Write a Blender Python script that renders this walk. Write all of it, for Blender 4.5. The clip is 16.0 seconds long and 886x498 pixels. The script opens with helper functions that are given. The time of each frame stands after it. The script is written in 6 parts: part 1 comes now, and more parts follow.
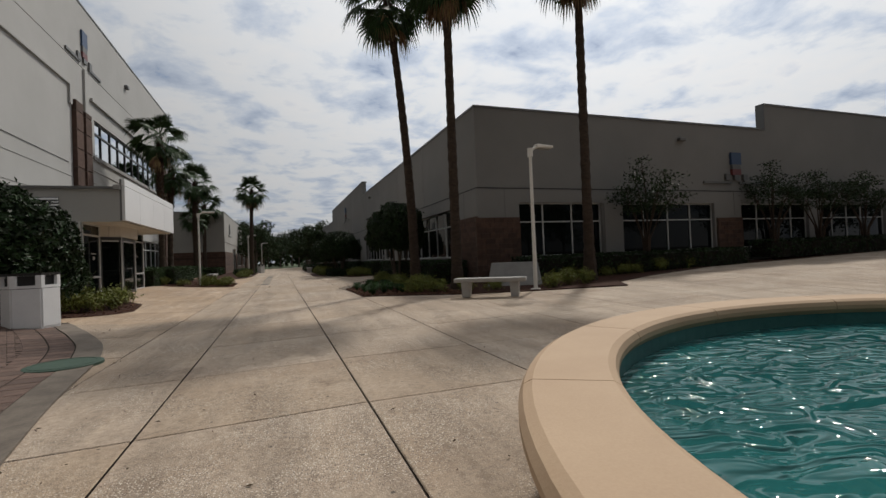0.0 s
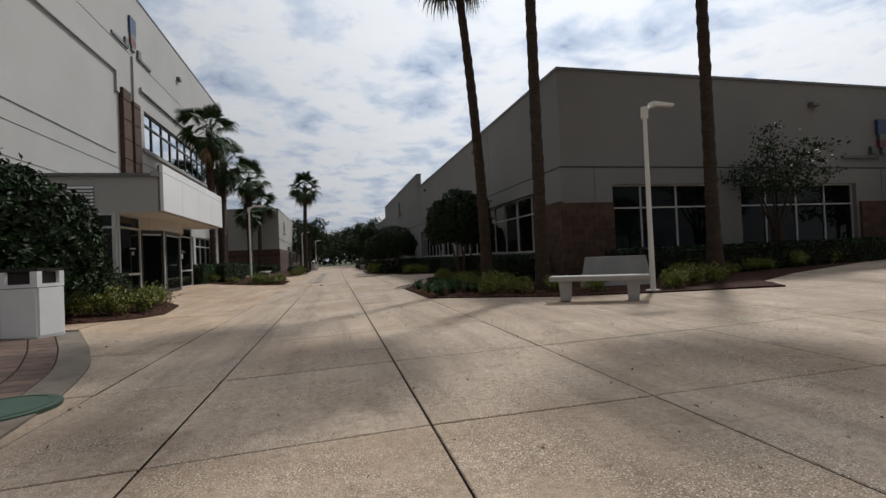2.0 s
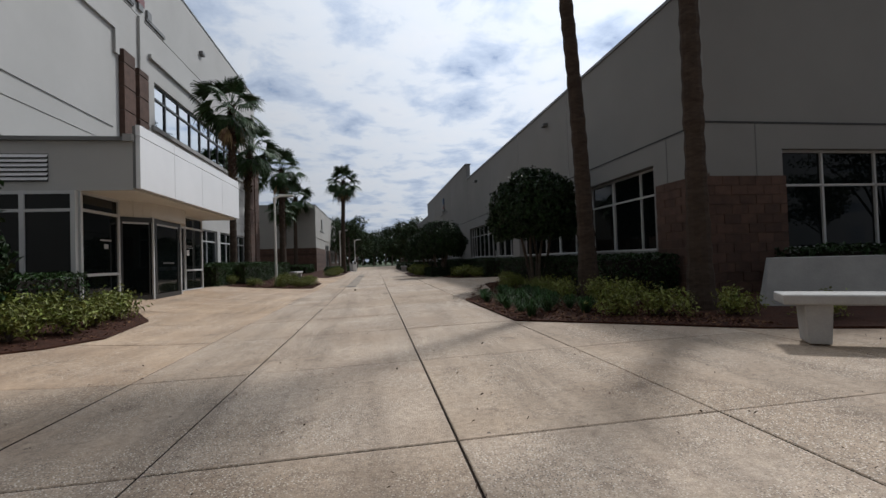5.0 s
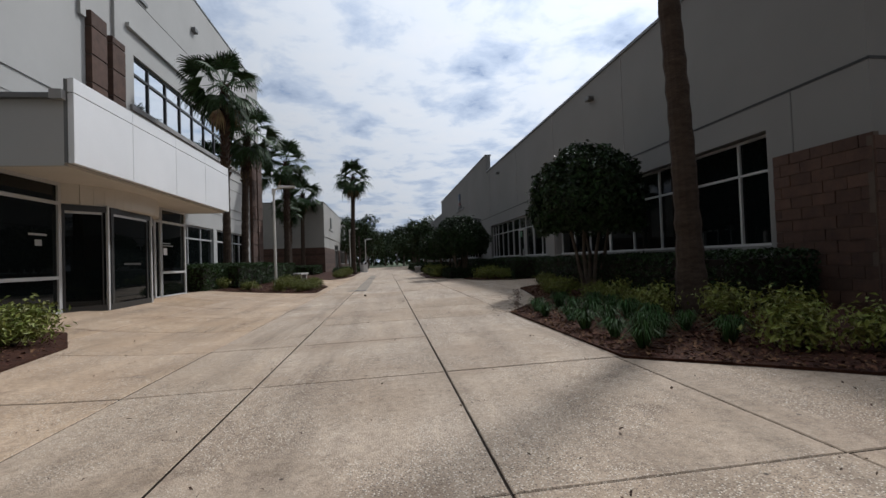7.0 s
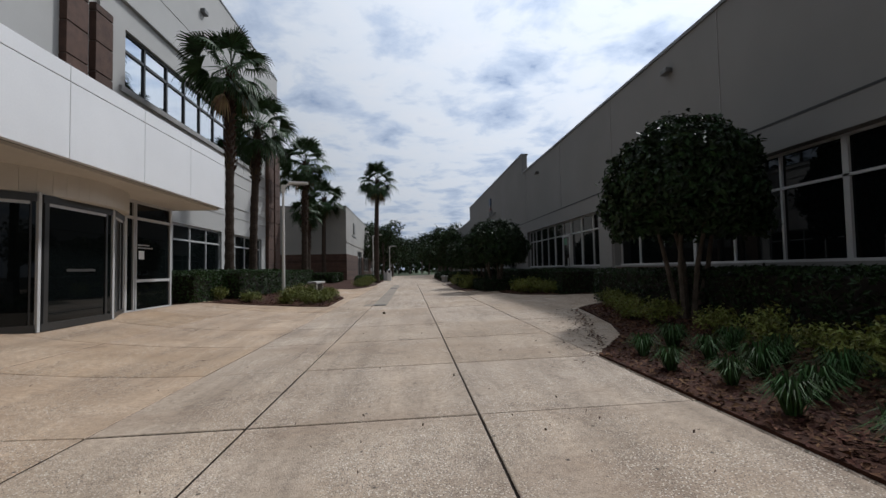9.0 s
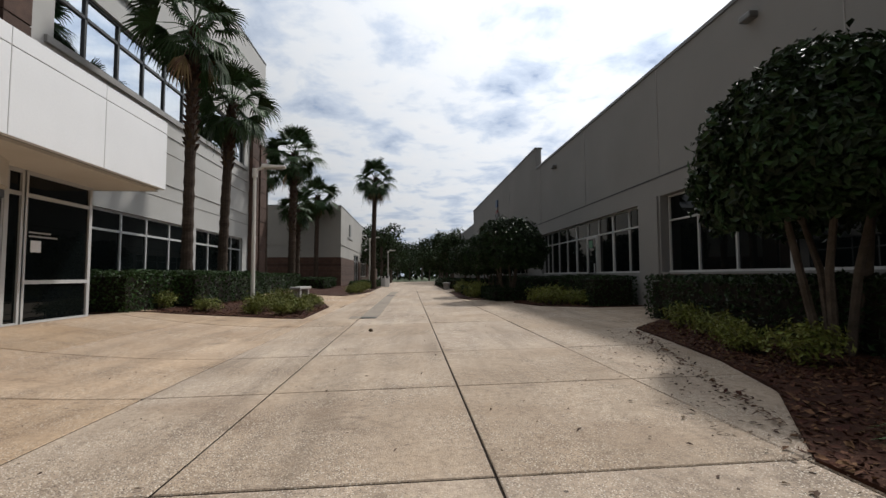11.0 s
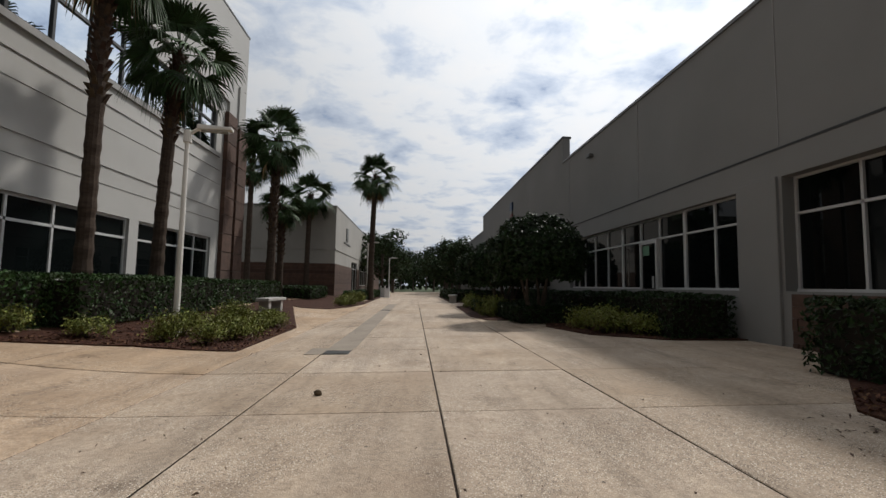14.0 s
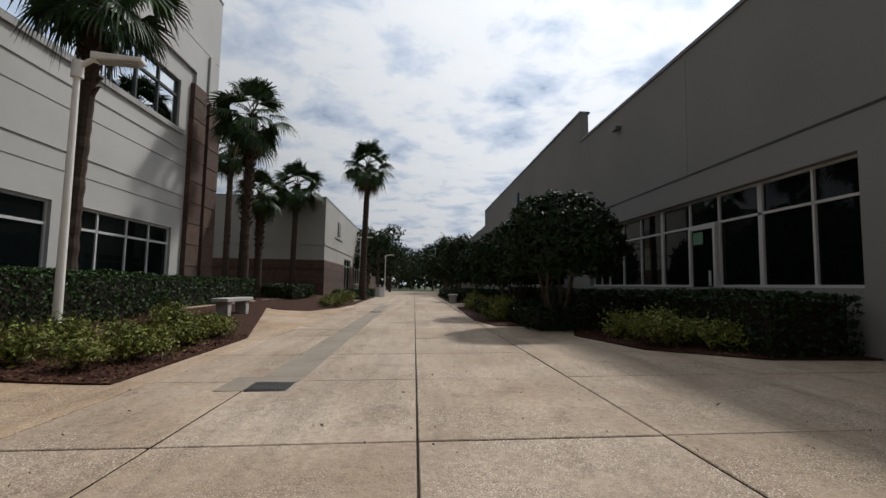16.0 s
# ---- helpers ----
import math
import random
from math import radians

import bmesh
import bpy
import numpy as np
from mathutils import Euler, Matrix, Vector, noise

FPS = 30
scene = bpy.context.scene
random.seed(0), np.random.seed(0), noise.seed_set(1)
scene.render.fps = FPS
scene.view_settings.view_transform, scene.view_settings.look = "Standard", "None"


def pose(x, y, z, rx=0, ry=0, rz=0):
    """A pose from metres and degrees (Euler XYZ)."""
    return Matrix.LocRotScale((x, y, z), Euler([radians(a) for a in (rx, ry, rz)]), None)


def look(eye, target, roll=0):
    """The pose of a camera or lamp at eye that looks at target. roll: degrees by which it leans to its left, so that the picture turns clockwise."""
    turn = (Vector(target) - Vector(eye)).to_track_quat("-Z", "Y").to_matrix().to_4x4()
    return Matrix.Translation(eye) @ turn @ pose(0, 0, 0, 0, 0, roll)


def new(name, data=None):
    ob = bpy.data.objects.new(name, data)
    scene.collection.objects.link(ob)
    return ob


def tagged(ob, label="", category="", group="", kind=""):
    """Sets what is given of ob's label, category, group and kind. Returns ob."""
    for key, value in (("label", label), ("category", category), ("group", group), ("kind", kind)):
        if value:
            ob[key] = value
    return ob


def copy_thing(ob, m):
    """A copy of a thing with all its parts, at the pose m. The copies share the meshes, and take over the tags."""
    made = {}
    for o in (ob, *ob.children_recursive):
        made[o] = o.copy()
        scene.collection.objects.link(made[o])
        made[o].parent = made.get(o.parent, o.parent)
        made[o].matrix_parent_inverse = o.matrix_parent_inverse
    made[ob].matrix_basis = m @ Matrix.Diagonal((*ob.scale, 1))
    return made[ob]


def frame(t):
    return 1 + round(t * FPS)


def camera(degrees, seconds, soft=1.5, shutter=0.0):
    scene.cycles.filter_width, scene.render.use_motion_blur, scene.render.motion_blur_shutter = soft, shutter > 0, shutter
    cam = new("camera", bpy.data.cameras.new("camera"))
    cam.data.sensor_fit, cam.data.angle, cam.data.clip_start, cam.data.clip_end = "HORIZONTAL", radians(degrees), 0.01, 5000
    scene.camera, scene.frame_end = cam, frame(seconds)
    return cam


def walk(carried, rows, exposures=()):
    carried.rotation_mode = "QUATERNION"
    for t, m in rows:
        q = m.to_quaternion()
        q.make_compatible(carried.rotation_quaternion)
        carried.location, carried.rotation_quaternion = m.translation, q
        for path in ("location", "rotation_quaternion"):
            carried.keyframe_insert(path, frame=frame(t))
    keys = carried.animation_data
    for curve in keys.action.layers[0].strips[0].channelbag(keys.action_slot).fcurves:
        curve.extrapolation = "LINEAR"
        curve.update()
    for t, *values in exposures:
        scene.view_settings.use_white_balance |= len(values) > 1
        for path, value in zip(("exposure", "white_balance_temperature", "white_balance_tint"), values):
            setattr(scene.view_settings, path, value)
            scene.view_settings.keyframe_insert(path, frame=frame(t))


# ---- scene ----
# ---------------- camera ----------------
cam = camera(88.5, 16.0)
PATH = [
    (0, (-0.115, 0.505, 1.294), (0.562, 2.386, 1.323), -2.3),
    (0.5, (-0.156, 1.21, 1.29), (0.405, 3.13, 1.318), -2.7),
    (1, (-0.12, 1.931, 1.276), (0.403, 3.861, 1.299), -2.6),
    (1.5, (-0.098, 2.719, 1.248), (0.396, 4.657, 1.27), -2.5),
    (2, (-0.026, 3.435, 1.188), (0.442, 5.379, 1.217), -2.5),
    (2.5, (0.027, 4.188, 1.185), (0.467, 6.139, 1.215), -2.4),
    (3, (0.039, 4.884, 1.173), (0.442, 6.843, 1.207), -2.3),
    (3.5, (0.067, 5.667, 1.139), (0.432, 7.633, 1.179), -2.2),
    (4, (0.073, 6.453, 1.169), (0.416, 8.423, 1.215), -2.4),
    (4.5, (0.128, 7.307, 1.139), (0.445, 9.281, 1.182), -2.1),
    (7, (0.038, 11.143, 1.119), (0.291, 13.126, 1.165), -2.0),
    (7.5, (0.056, 11.922, 1.114), (0.282, 13.908, 1.174), -1.9),
    (8, (0.056, 12.717, 1.138), (0.263, 14.705, 1.207), -1.7),
    (8.5, (0.035, 13.414, 1.154), (0.2, 15.406, 1.235), -1.6),
    (9, (0.064, 14.147, 1.175), (0.209, 16.14, 1.261), -1.1),
    (11.5, (0.134, 18.018, 1.095), (0.278, 20.009, 1.221), -0.1),
    (12, (0.175, 18.717, 1.1), (0.314, 20.707, 1.234), 0.1),
    (12.5, (0.294, 19.527, 1.148), (0.431, 21.517, 1.29), 0.6),
    (13, (0.333, 20.209, 1.15), (0.466, 22.198, 1.305), 0.7),
    (13.5, (0.387, 21.001, 1.166), (0.522, 22.991, 1.321), 0.8),
    (14, (0.333, 21.679, 1.163), (0.454, 23.669, 1.324), 1.0),
    (14.5, (0.371, 22.431, 1.14), (0.49, 24.421, 1.302), 0.9),
    (15, (0.366, 23.18, 1.121), (0.478, 25.17, 1.286), 0.9),
    (15.5, (0.466, 23.874, 1.121), (0.584, 25.864, 1.283), 0.9),
    (16, (0.551, 24.645, 1.107), (0.674, 26.635, 1.265), 1.0),
]
walk(cam, [(t, look(eye, target, roll)) for t, eye, target, roll in PATH], exposures=[(0, -0.46, 6450, 10), (1.5, -0.36, 6300, 10), (4.0, -0.24, 6000, 10), (7.0, -0.22, 5900, 10), (9.0, -0.28, 5850, 10), (11.5, 0.0, 6350, 10), (13.0, -0.14, 6400, 10), (16.0, -0.22, 6250, 10)])

# ---------------- sky, sun, exposure ----------------
SUN_AZ, SUN_EL = radians(43), radians(50)          # azimuth from +y towards +x
SUN_DIR = Vector((math.sin(SUN_AZ) * math.cos(SUN_EL), math.cos(SUN_AZ) * math.cos(SUN_EL), math.sin(SUN_EL)))
scene.view_settings.exposure = 0.0


def link(nt, a, b):
    nt.links.new(a, b)


def node(nt, kind, **kw):
    n = nt.nodes.new(kind)
    for k, v in kw.items():
        if k in n.inputs:
            n.inputs[k].default_value = v
    return n


def math_node(nt, op, a, b=None, clamp=False):
    n = nt.nodes.new("ShaderNodeMath")
    n.operation, n.use_clamp = op, clamp
    for i, v in enumerate((a, b)):
        if v is None:
            continue
        if isinstance(v, (int, float)):
            n.inputs[i].default_value = v
        else:
            link(nt, v, n.inputs[i])
    return n.outputs[0]


def ramp(nt, fac, stops):
    n = nt.nodes.new("ShaderNodeValToRGB")
    el = n.color_ramp.elements
    while len(el) < len(stops):
        el.new(0.5)
    for e, (p, c) in zip(el, stops):
        e.position, e.color = p, (*c, 1)
    link(nt, fac, n.inputs[0])
    return n.outputs[0]


def mix(nt, fac, a, b, mode="MIX"):
    n = nt.nodes.new("ShaderNodeMix")
    n.data_type, n.blend_type = "RGBA", mode
    for sock, v in ((n.inputs[0], fac), (n.inputs[6], a), (n.inputs[7], b)):
        if isinstance(v, (int, float)):
            sock.default_value = v
        elif isinstance(v, tuple):
            sock.default_value = (*v, 1)
        else:
            link(nt, v, sock)
    return n.outputs[2]


def build_world():
    w = bpy.data.worlds.new("sky")
    scene.world = w
    w.use_nodes = True
    nt = w.node_tree
    nt.nodes.clear()
    out = nt.nodes.new("ShaderNodeOutputWorld")
    bg = nt.nodes.new("ShaderNodeBackground")
    sky = nt.nodes.new("ShaderNodeTexSky")
    sky.sky_type, sky.sun_disc = "NISHITA", False
    sky.sun_elevation, sky.sun_rotation = SUN_EL, SUN_AZ
    co = nt.nodes.new("ShaderNodeTexCoord")
    sep = nt.nodes.new("ShaderNodeSeparateXYZ")
    link(nt, co.outputs["Generated"], sep.inputs[0])
    up = math_node(nt, "MAXIMUM", sep.outputs[2], 0.03)
    flat = nt.nodes.new("ShaderNodeCombineXYZ")
    link(nt, math_node(nt, "DIVIDE", sep.outputs[0], math_node(nt, "ADD", up, 0.12)), flat.inputs[0])
    link(nt, math_node(nt, "DIVIDE", sep.outputs[1], math_node(nt, "ADD", up, 0.12)), flat.inputs[1])
    big = node(nt, "ShaderNodeTexNoise", Scale=1.1, Detail=3.0, Roughness=0.5)
    mid = node(nt, "ShaderNodeTexNoise", Scale=3.6, Detail=11.0, Roughness=0.58, Distortion=0.25)
    for n in (big, mid):
        link(nt, flat.outputs[0], n.inputs["Vector"])
    puff = math_node(nt, "ADD", math_node(nt, "MULTIPLY", big.outputs[0], 0.4), math_node(nt, "MULTIPLY", mid.outputs[0], 0.6))
    # sunward glow in the cloud deck
    dot = nt.nodes.new("ShaderNodeVectorMath")
    dot.operation = "DOT_PRODUCT"
    dot.inputs[1].default_value = SUN_DIR
    link(nt, co.outputs["Generated"], dot.inputs[0])
    near = math_node(nt, "MULTIPLY", math_node(nt, "ADD", dot.outputs["Value"], 1.0), 0.5, clamp=True)
    glow = math_node(nt, "ADD", math_node(nt, "MULTIPLY", math_node(nt, "POWER", near, 3.0), CLOUD_GLOW), CLOUD_BASE)
    deck = ramp(nt, puff, [(0.36, (0.52, 0.60, 0.74)), (0.43, (0.72, 0.79, 0.90)), (0.50, (0.96, 0.98, 1.0)), (0.58, (1.0, 1.0, 1.0)), (0.68, (0.78, 0.83, 0.92))])
    lit = mix(nt, 1.0, deck, (1, 1, 1), "MULTIPLY")
    scale = nt.nodes.new("ShaderNodeVectorMath")
    scale.operation = "SCALE"
    link(nt, lit, scale.inputs[0])
    link(nt, glow, scale.inputs["Scale"])
    blue = nt.nodes.new("ShaderNodeVectorMath")
    blue.operation = "SCALE"
    blue.inputs["Scale"].default_value = 0.09
    link(nt, sky.outputs[0], blue.inputs[0])
    hole = ramp(nt, puff, [(0.33, (0, 0, 0)), (0.365, (1, 1, 1))])
    link(nt, mix(nt, hole, blue.outputs[0], scale.outputs[0]), bg.inputs[0])
    bg.inputs[1].default_value = 1.0
    link(nt, bg.outputs[0], out.inputs[0])


CLOUD_GLOW, CLOUD_BASE = 1.38, 0.04
build_world()
sun = new("sun", bpy.data.lights.new("sun", "SUN"))
sun.data.energy, sun.data.angle, sun.data.color = 3.2, radians(4.2), (1.0, 0.95, 0.87)
sun.matrix_world = look(SUN_DIR * 60, (0, 0, 0))

# ---------------- materials ----------------


def material(name, dark, light, scale=3.0, fine=60.0, rough=0.8, bump=0.2, metal=0.0, ior=1.5, vary=0.0, islands=0.0, stretch=None, gritty=0.0, gloss=0.5):
    """Two tones mixed by broad noise, fine grain on top, a little relief; vary: spread from object to object; islands: from leaf to leaf."""
    m = bpy.data.materials.new(name)
    m.use_nodes = True
    nt = m.node_tree
    bsdf = nt.nodes["Principled BSDF"]
    co = nt.nodes.new("ShaderNodeTexCoord")
    vec = co.outputs["Object"]
    if stretch:
        mp = nt.nodes.new("ShaderNodeMapping")
        mp.inputs["Scale"].default_value = stretch
        link(nt, vec, mp.inputs[0])
        vec = mp.outputs[0]
    n1 = node(nt, "ShaderNodeTexNoise", Scale=scale, Detail=6.0, Roughness=0.6)
    n2 = node(nt, "ShaderNodeTexNoise", Scale=fine, Detail=3.0, Roughness=0.7)
    link(nt, vec, n1.inputs["Vector"])
    link(nt, vec, n2.inputs["Vector"])
    fac = math_node(nt, "ADD", math_node(nt, "MULTIPLY", n1.outputs[0], 0.65), math_node(nt, "MULTIPLY", n2.outputs[0], 0.35))
    col = ramp(nt, fac, [(0.32, dark), (0.68, light)])
    if gritty:
        g = node(nt, "ShaderNodeTexVoronoi", Scale=gritty)
        link(nt, vec, g.inputs["Vector"])
        chip = ramp(nt, g.outputs["Distance"], [(0.10, (1, 1, 1)), (0.24, (0, 0, 0))])
        sparse = ramp(nt, n1.outputs[0], [(0.45, (0, 0, 0)), (0.62, (0.7, 0.7, 0.7))])
        col = mix(nt, math_node(nt, "MULTIPLY", chip, sparse), col, tuple(min(1, c * 1.5) for c in light))
    if vary or islands:
        if islands:
            r = nt.nodes.new("ShaderNodeNewGeometry").outputs["Random Per Island"]
        else:
            r = nt.nodes.new("ShaderNodeObjectInfo").outputs["Random"]
        k = vary or islands
        hsv = nt.nodes.new("ShaderNodeHueSaturation")
        link(nt, math_node(nt, "ADD", math_node(nt, "MULTIPLY", r, 2 * k), 1 - k), hsv.inputs["Value"])
        if islands:
            link(nt, math_node(nt, "ADD", math_node(nt, "MULTIPLY", r, 0.05), 0.475), hsv.inputs["Hue"])
        link(nt, col, hsv.inputs["Color"])
        col = hsv.outputs[0]
    link(nt, col, bsdf.inputs["Base Color"])
    bsdf.inputs["Roughness"].default_value = rough
    bsdf.inputs["Metallic"].default_value = metal
    bsdf.inputs["IOR"].default_value = ior
    bsdf.inputs["Specular IOR Level"].default_value = gloss
    if bump:
        b = node(nt, "ShaderNodeBump", Strength=bump, Distance=0.01)
        link(nt, n2.outputs[0], b.inputs["Height"])
        link(nt, b.outputs[0], bsdf.inputs["Normal"])
    return m


M_KERB = material("grey_kerb_concrete", (0.085, 0.068, 0.053), (0.19, 0.155, 0.122), 3.5, 40, 0.85, 0.3, vary=0.12)
# also the dark fill inside the hedges, for their shade
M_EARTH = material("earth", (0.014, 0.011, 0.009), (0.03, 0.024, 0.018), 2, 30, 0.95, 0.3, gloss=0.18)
M_GRASS = material("lawn", (0.03, 0.05, 0.018), (0.07, 0.09, 0.035), 0.4, 20, 0.95, 0.4)
M_MULCH = material("bark_mulch", (0.018, 0.007, 0.004), (0.062, 0.025, 0.014), 6, 45, 0.95, 0.9, gloss=0.18)
M_CHIP = material("bark_chip", (0.024, 0.010, 0.006), (0.17, 0.082, 0.052), 8, 60, 0.95, 0.2, islands=0.6, gloss=0.18)
M_COPING = material("tan_coping", (0.38, 0.255, 0.155), (0.46, 0.325, 0.205), 1.4, 90, 0.75, 0.12)
M_POOLSIDE = material("stained_tan_stucco", (0.17, 0.125, 0.085), (0.33, 0.25, 0.17), 1.6, 40, 0.9, 0.3, stretch=(6, 6, 0.7))
M_DRAIN = material("drain_concrete", (0.17, 0.14, 0.108), (0.27, 0.225, 0.178), 1.5, 60, 0.85, 0.3)
M_POOLWALL = material("pool_wall", (0.02, 0.10, 0.10), (0.05, 0.17, 0.16), 2, 30, 0.5, 0.1)
M_WALL_GREY = material("grey_beige_stucco", (0.195, 0.190, 0.184), (0.235, 0.230, 0.223), 0.35, 120, 0.88, 0.15)
M_WALL_WHITE = material("off_white_stucco", (0.35, 0.342, 0.326), (0.425, 0.416, 0.4), 0.35, 110, 0.85, 0.15)
M_WALL_FAR = material("cream_stucco", (0.27, 0.26, 0.24), (0.35, 0.335, 0.31), 0.35, 110, 0.88, 0.1)
M_PANEL = material("white_metal_panel", (0.66, 0.66, 0.665), (0.74, 0.74, 0.745), 0.6, 30, 0.42, 0.03)
M_SOFFIT = material("soffit_plaster", (0.50, 0.46, 0.40), (0.60, 0.56, 0.50), 0.8, 60, 0.9, 0.1)
M_CAP = material("dark_parapet_cap", (0.11, 0.11, 0.11), (0.17, 0.17, 0.165), 1, 30, 0.5, 0.05, metal=0.3)
M_BLOCK = material("brown_split_block", (0.050, 0.027, 0.020), (0.105, 0.058, 0.040), 4, 38, 0.92, 0.8, vary=0.22)
M_MORTAR = material("mortar", (0.075, 0.055, 0.042), (0.12, 0.09, 0.07), 4, 60, 0.95, 0.3)
M_PAVER = material("red_brown_paver", (0.062, 0.038, 0.029), (0.145, 0.092, 0.071), 5, 60, 0.9, 0.4, vary=0.25)
M_FRAME = material("white_aluminium", (0.42, 0.42, 0.415), (0.50, 0.50, 0.495), 1, 40, 0.4, 0.02)
M_FRAME_DK = material("bronze_frame", (0.035, 0.035, 0.035), (0.06, 0.06, 0.058), 1, 40, 0.4, 0.02, metal=0.4)
M_GLASS = material("dark_tinted_glass", (0.003, 0.004, 0.004), (0.005, 0.007, 0.007), 0.2, 3, 0.015, 0.0, ior=1.5, gloss=0.24)
M_GLASS_BLUE = material("reflective_glass", (0.58, 0.62, 0.66), (0.64, 0.68, 0.72), 0.2, 3, 0.012, 0.0, metal=1.0)
M_BLIND = material("white_blind", (0.42, 0.43, 0.42), (0.5, 0.5, 0.49), 1, 20, 0.8, 0.0)
M_POLE = material("white_lamp_paint", (0.62, 0.60, 0.56), (0.72, 0.70, 0.66), 2, 40, 0.45, 0.03)
M_LENS = material("lamp_lens", (0.30, 0.29, 0.26), (0.38, 0.36, 0.33), 3, 30, 0.25, 0.02)
M_BENCH = material("cast_concrete", (0.29, 0.28, 0.265), (0.42, 0.405, 0.385), 3, 70, 0.9, 0.3)
M_BIN = material("white_bin_concrete", (0.60, 0.60, 0.61), (0.72, 0.72, 0.72), 1.5, 50, 0.6, 0.08)
# black parts, and sheets that stand in for unlit rooms and hollows
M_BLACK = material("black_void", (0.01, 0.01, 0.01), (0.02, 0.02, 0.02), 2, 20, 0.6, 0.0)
M_IRON = material("cast_iron", (0.03, 0.03, 0.028), (0.08, 0.075, 0.07), 6, 60, 0.6, 0.3, metal=0.6)
M_GREEN_LID = material("green_valve_lid", (0.018, 0.045, 0.030), (0.04, 0.075, 0.05), 4, 60, 0.7, 0.2)
M_TRUNK = material("palm_trunk", (0.028, 0.02, 0.015), (0.08, 0.058, 0.044), 5, 40, 0.95, 0.9, stretch=(1, 1, 3), gloss=0.18)
M_BOOT = material("palm_boot", (0.03, 0.02, 0.014), (0.085, 0.052, 0.034), 6, 40, 0.95, 0.5, islands=0.3, gloss=0.18)
M_FROND = material("palm_frond", (0.022, 0.042, 0.014), (0.05, 0.085, 0.03), 2, 20, 0.5, 0.05, islands=0.4, gloss=0.18)
M_DEADFROND = material("dry_frond", (0.15, 0.09, 0.045), (0.26, 0.17, 0.09), 4, 30, 0.9, 0.1, islands=0.3)
M_BARK = material("tree_bark", (0.06, 0.048, 0.038), (0.14, 0.115, 0.095), 6, 50, 0.95, 0.6, gloss=0.18)
M_LEAF = material("dark_leaf", (0.008, 0.018, 0.005), (0.024, 0.044, 0.012), 3, 20, 0.5, 0.0, islands=0.6, gloss=0.2)
M_HEDGE = material("hedge_leaf", (0.012, 0.029, 0.006), (0.042, 0.078, 0.018), 3, 20, 0.5, 0.0, islands=0.5, gloss=0.18)
M_SHRUB = material("yellow_green_leaf", (0.08, 0.10, 0.018), (0.235, 0.235, 0.058), 3, 20, 0.5, 0.0, islands=0.5, gloss=0.18)
M_GRASSY = material("liriope_blade", (0.018, 0.046, 0.012), (0.062, 0.105, 0.034), 3, 20, 0.6, 0.0, islands=0.7, gloss=0.1)
M_FARLEAF = material("far_leaf", (0.020, 0.034, 0.014), (0.05, 0.07, 0.03), 1, 10, 0.8, 0.0, islands=0.5, gloss=0.18)
M_BLUE = material("blue_sign_face", (0.022, 0.05, 0.11), (0.035, 0.07, 0.15), 2, 30, 0.5, 0.0)
M_RED = material("red_sign_face", (0.12, 0.028, 0.03), (0.16, 0.04, 0.04), 2, 30, 0.5, 0.0)
M_STONE = material("grey_stone", (0.22, 0.215, 0.21), (0.36, 0.35, 0.335), 2, 70, 0.85, 0.3)
M_PAPER = material("white_notice", (0.6, 0.6, 0.6), (0.7, 0.7, 0.7), 2, 30, 0.8, 0.0)
M_GREEN_SIGN = material("green_notice", (0.10, 0.22, 0.14), (0.14, 0.28, 0.18), 2, 30, 0.7, 0.0)
M_LITTER = material("dry_leaf", (0.035, 0.018, 0.010), (0.10, 0.055, 0.03), 6, 30, 0.9, 0.0, islands=0.4)


def water_material():
    m = bpy.data.materials.new("pool_water")
    m.use_nodes = True
    nt = m.node_tree
    b = nt.nodes["Principled BSDF"]
    co = nt.nodes.new("ShaderNodeTexCoord")
    n = node(nt, "ShaderNodeTexNoise", Scale=0.8, Detail=2.0)
    link(nt, co.outputs["Object"], n.inputs["Vector"])
    link(nt, ramp(nt, n.outputs[0], [(0.3, (0.010, 0.080, 0.080)), (0.7, (0.022, 0.125, 0.122))]), b.inputs["Base Color"])
    b.inputs["Roughness"].default_value = 0.03
    b.inputs["IOR"].default_value = 1.33
    mp = nt.nodes.new("ShaderNodeMapping")
    mp.inputs["Rotation"].default_value = (0, 0, 0.5)
    mp.inputs["Scale"].default_value = (1.0, 1.7, 1.0)
    link(nt, co.outputs["Object"], mp.inputs[0])
    w = node(nt, "ShaderNodeTexNoise", Scale=3.2, Detail=1.6, Roughness=0.45, Distortion=1.2)
    link(nt, mp.outputs[0], w.inputs["Vector"])
    bp = node(nt, "ShaderNodeBump", Strength=1.0, Distance=0.14)
    link(nt, w.outputs[0], bp.inputs["Height"])
    link(nt, bp.outputs[0], b.inputs["Normal"])
    return m


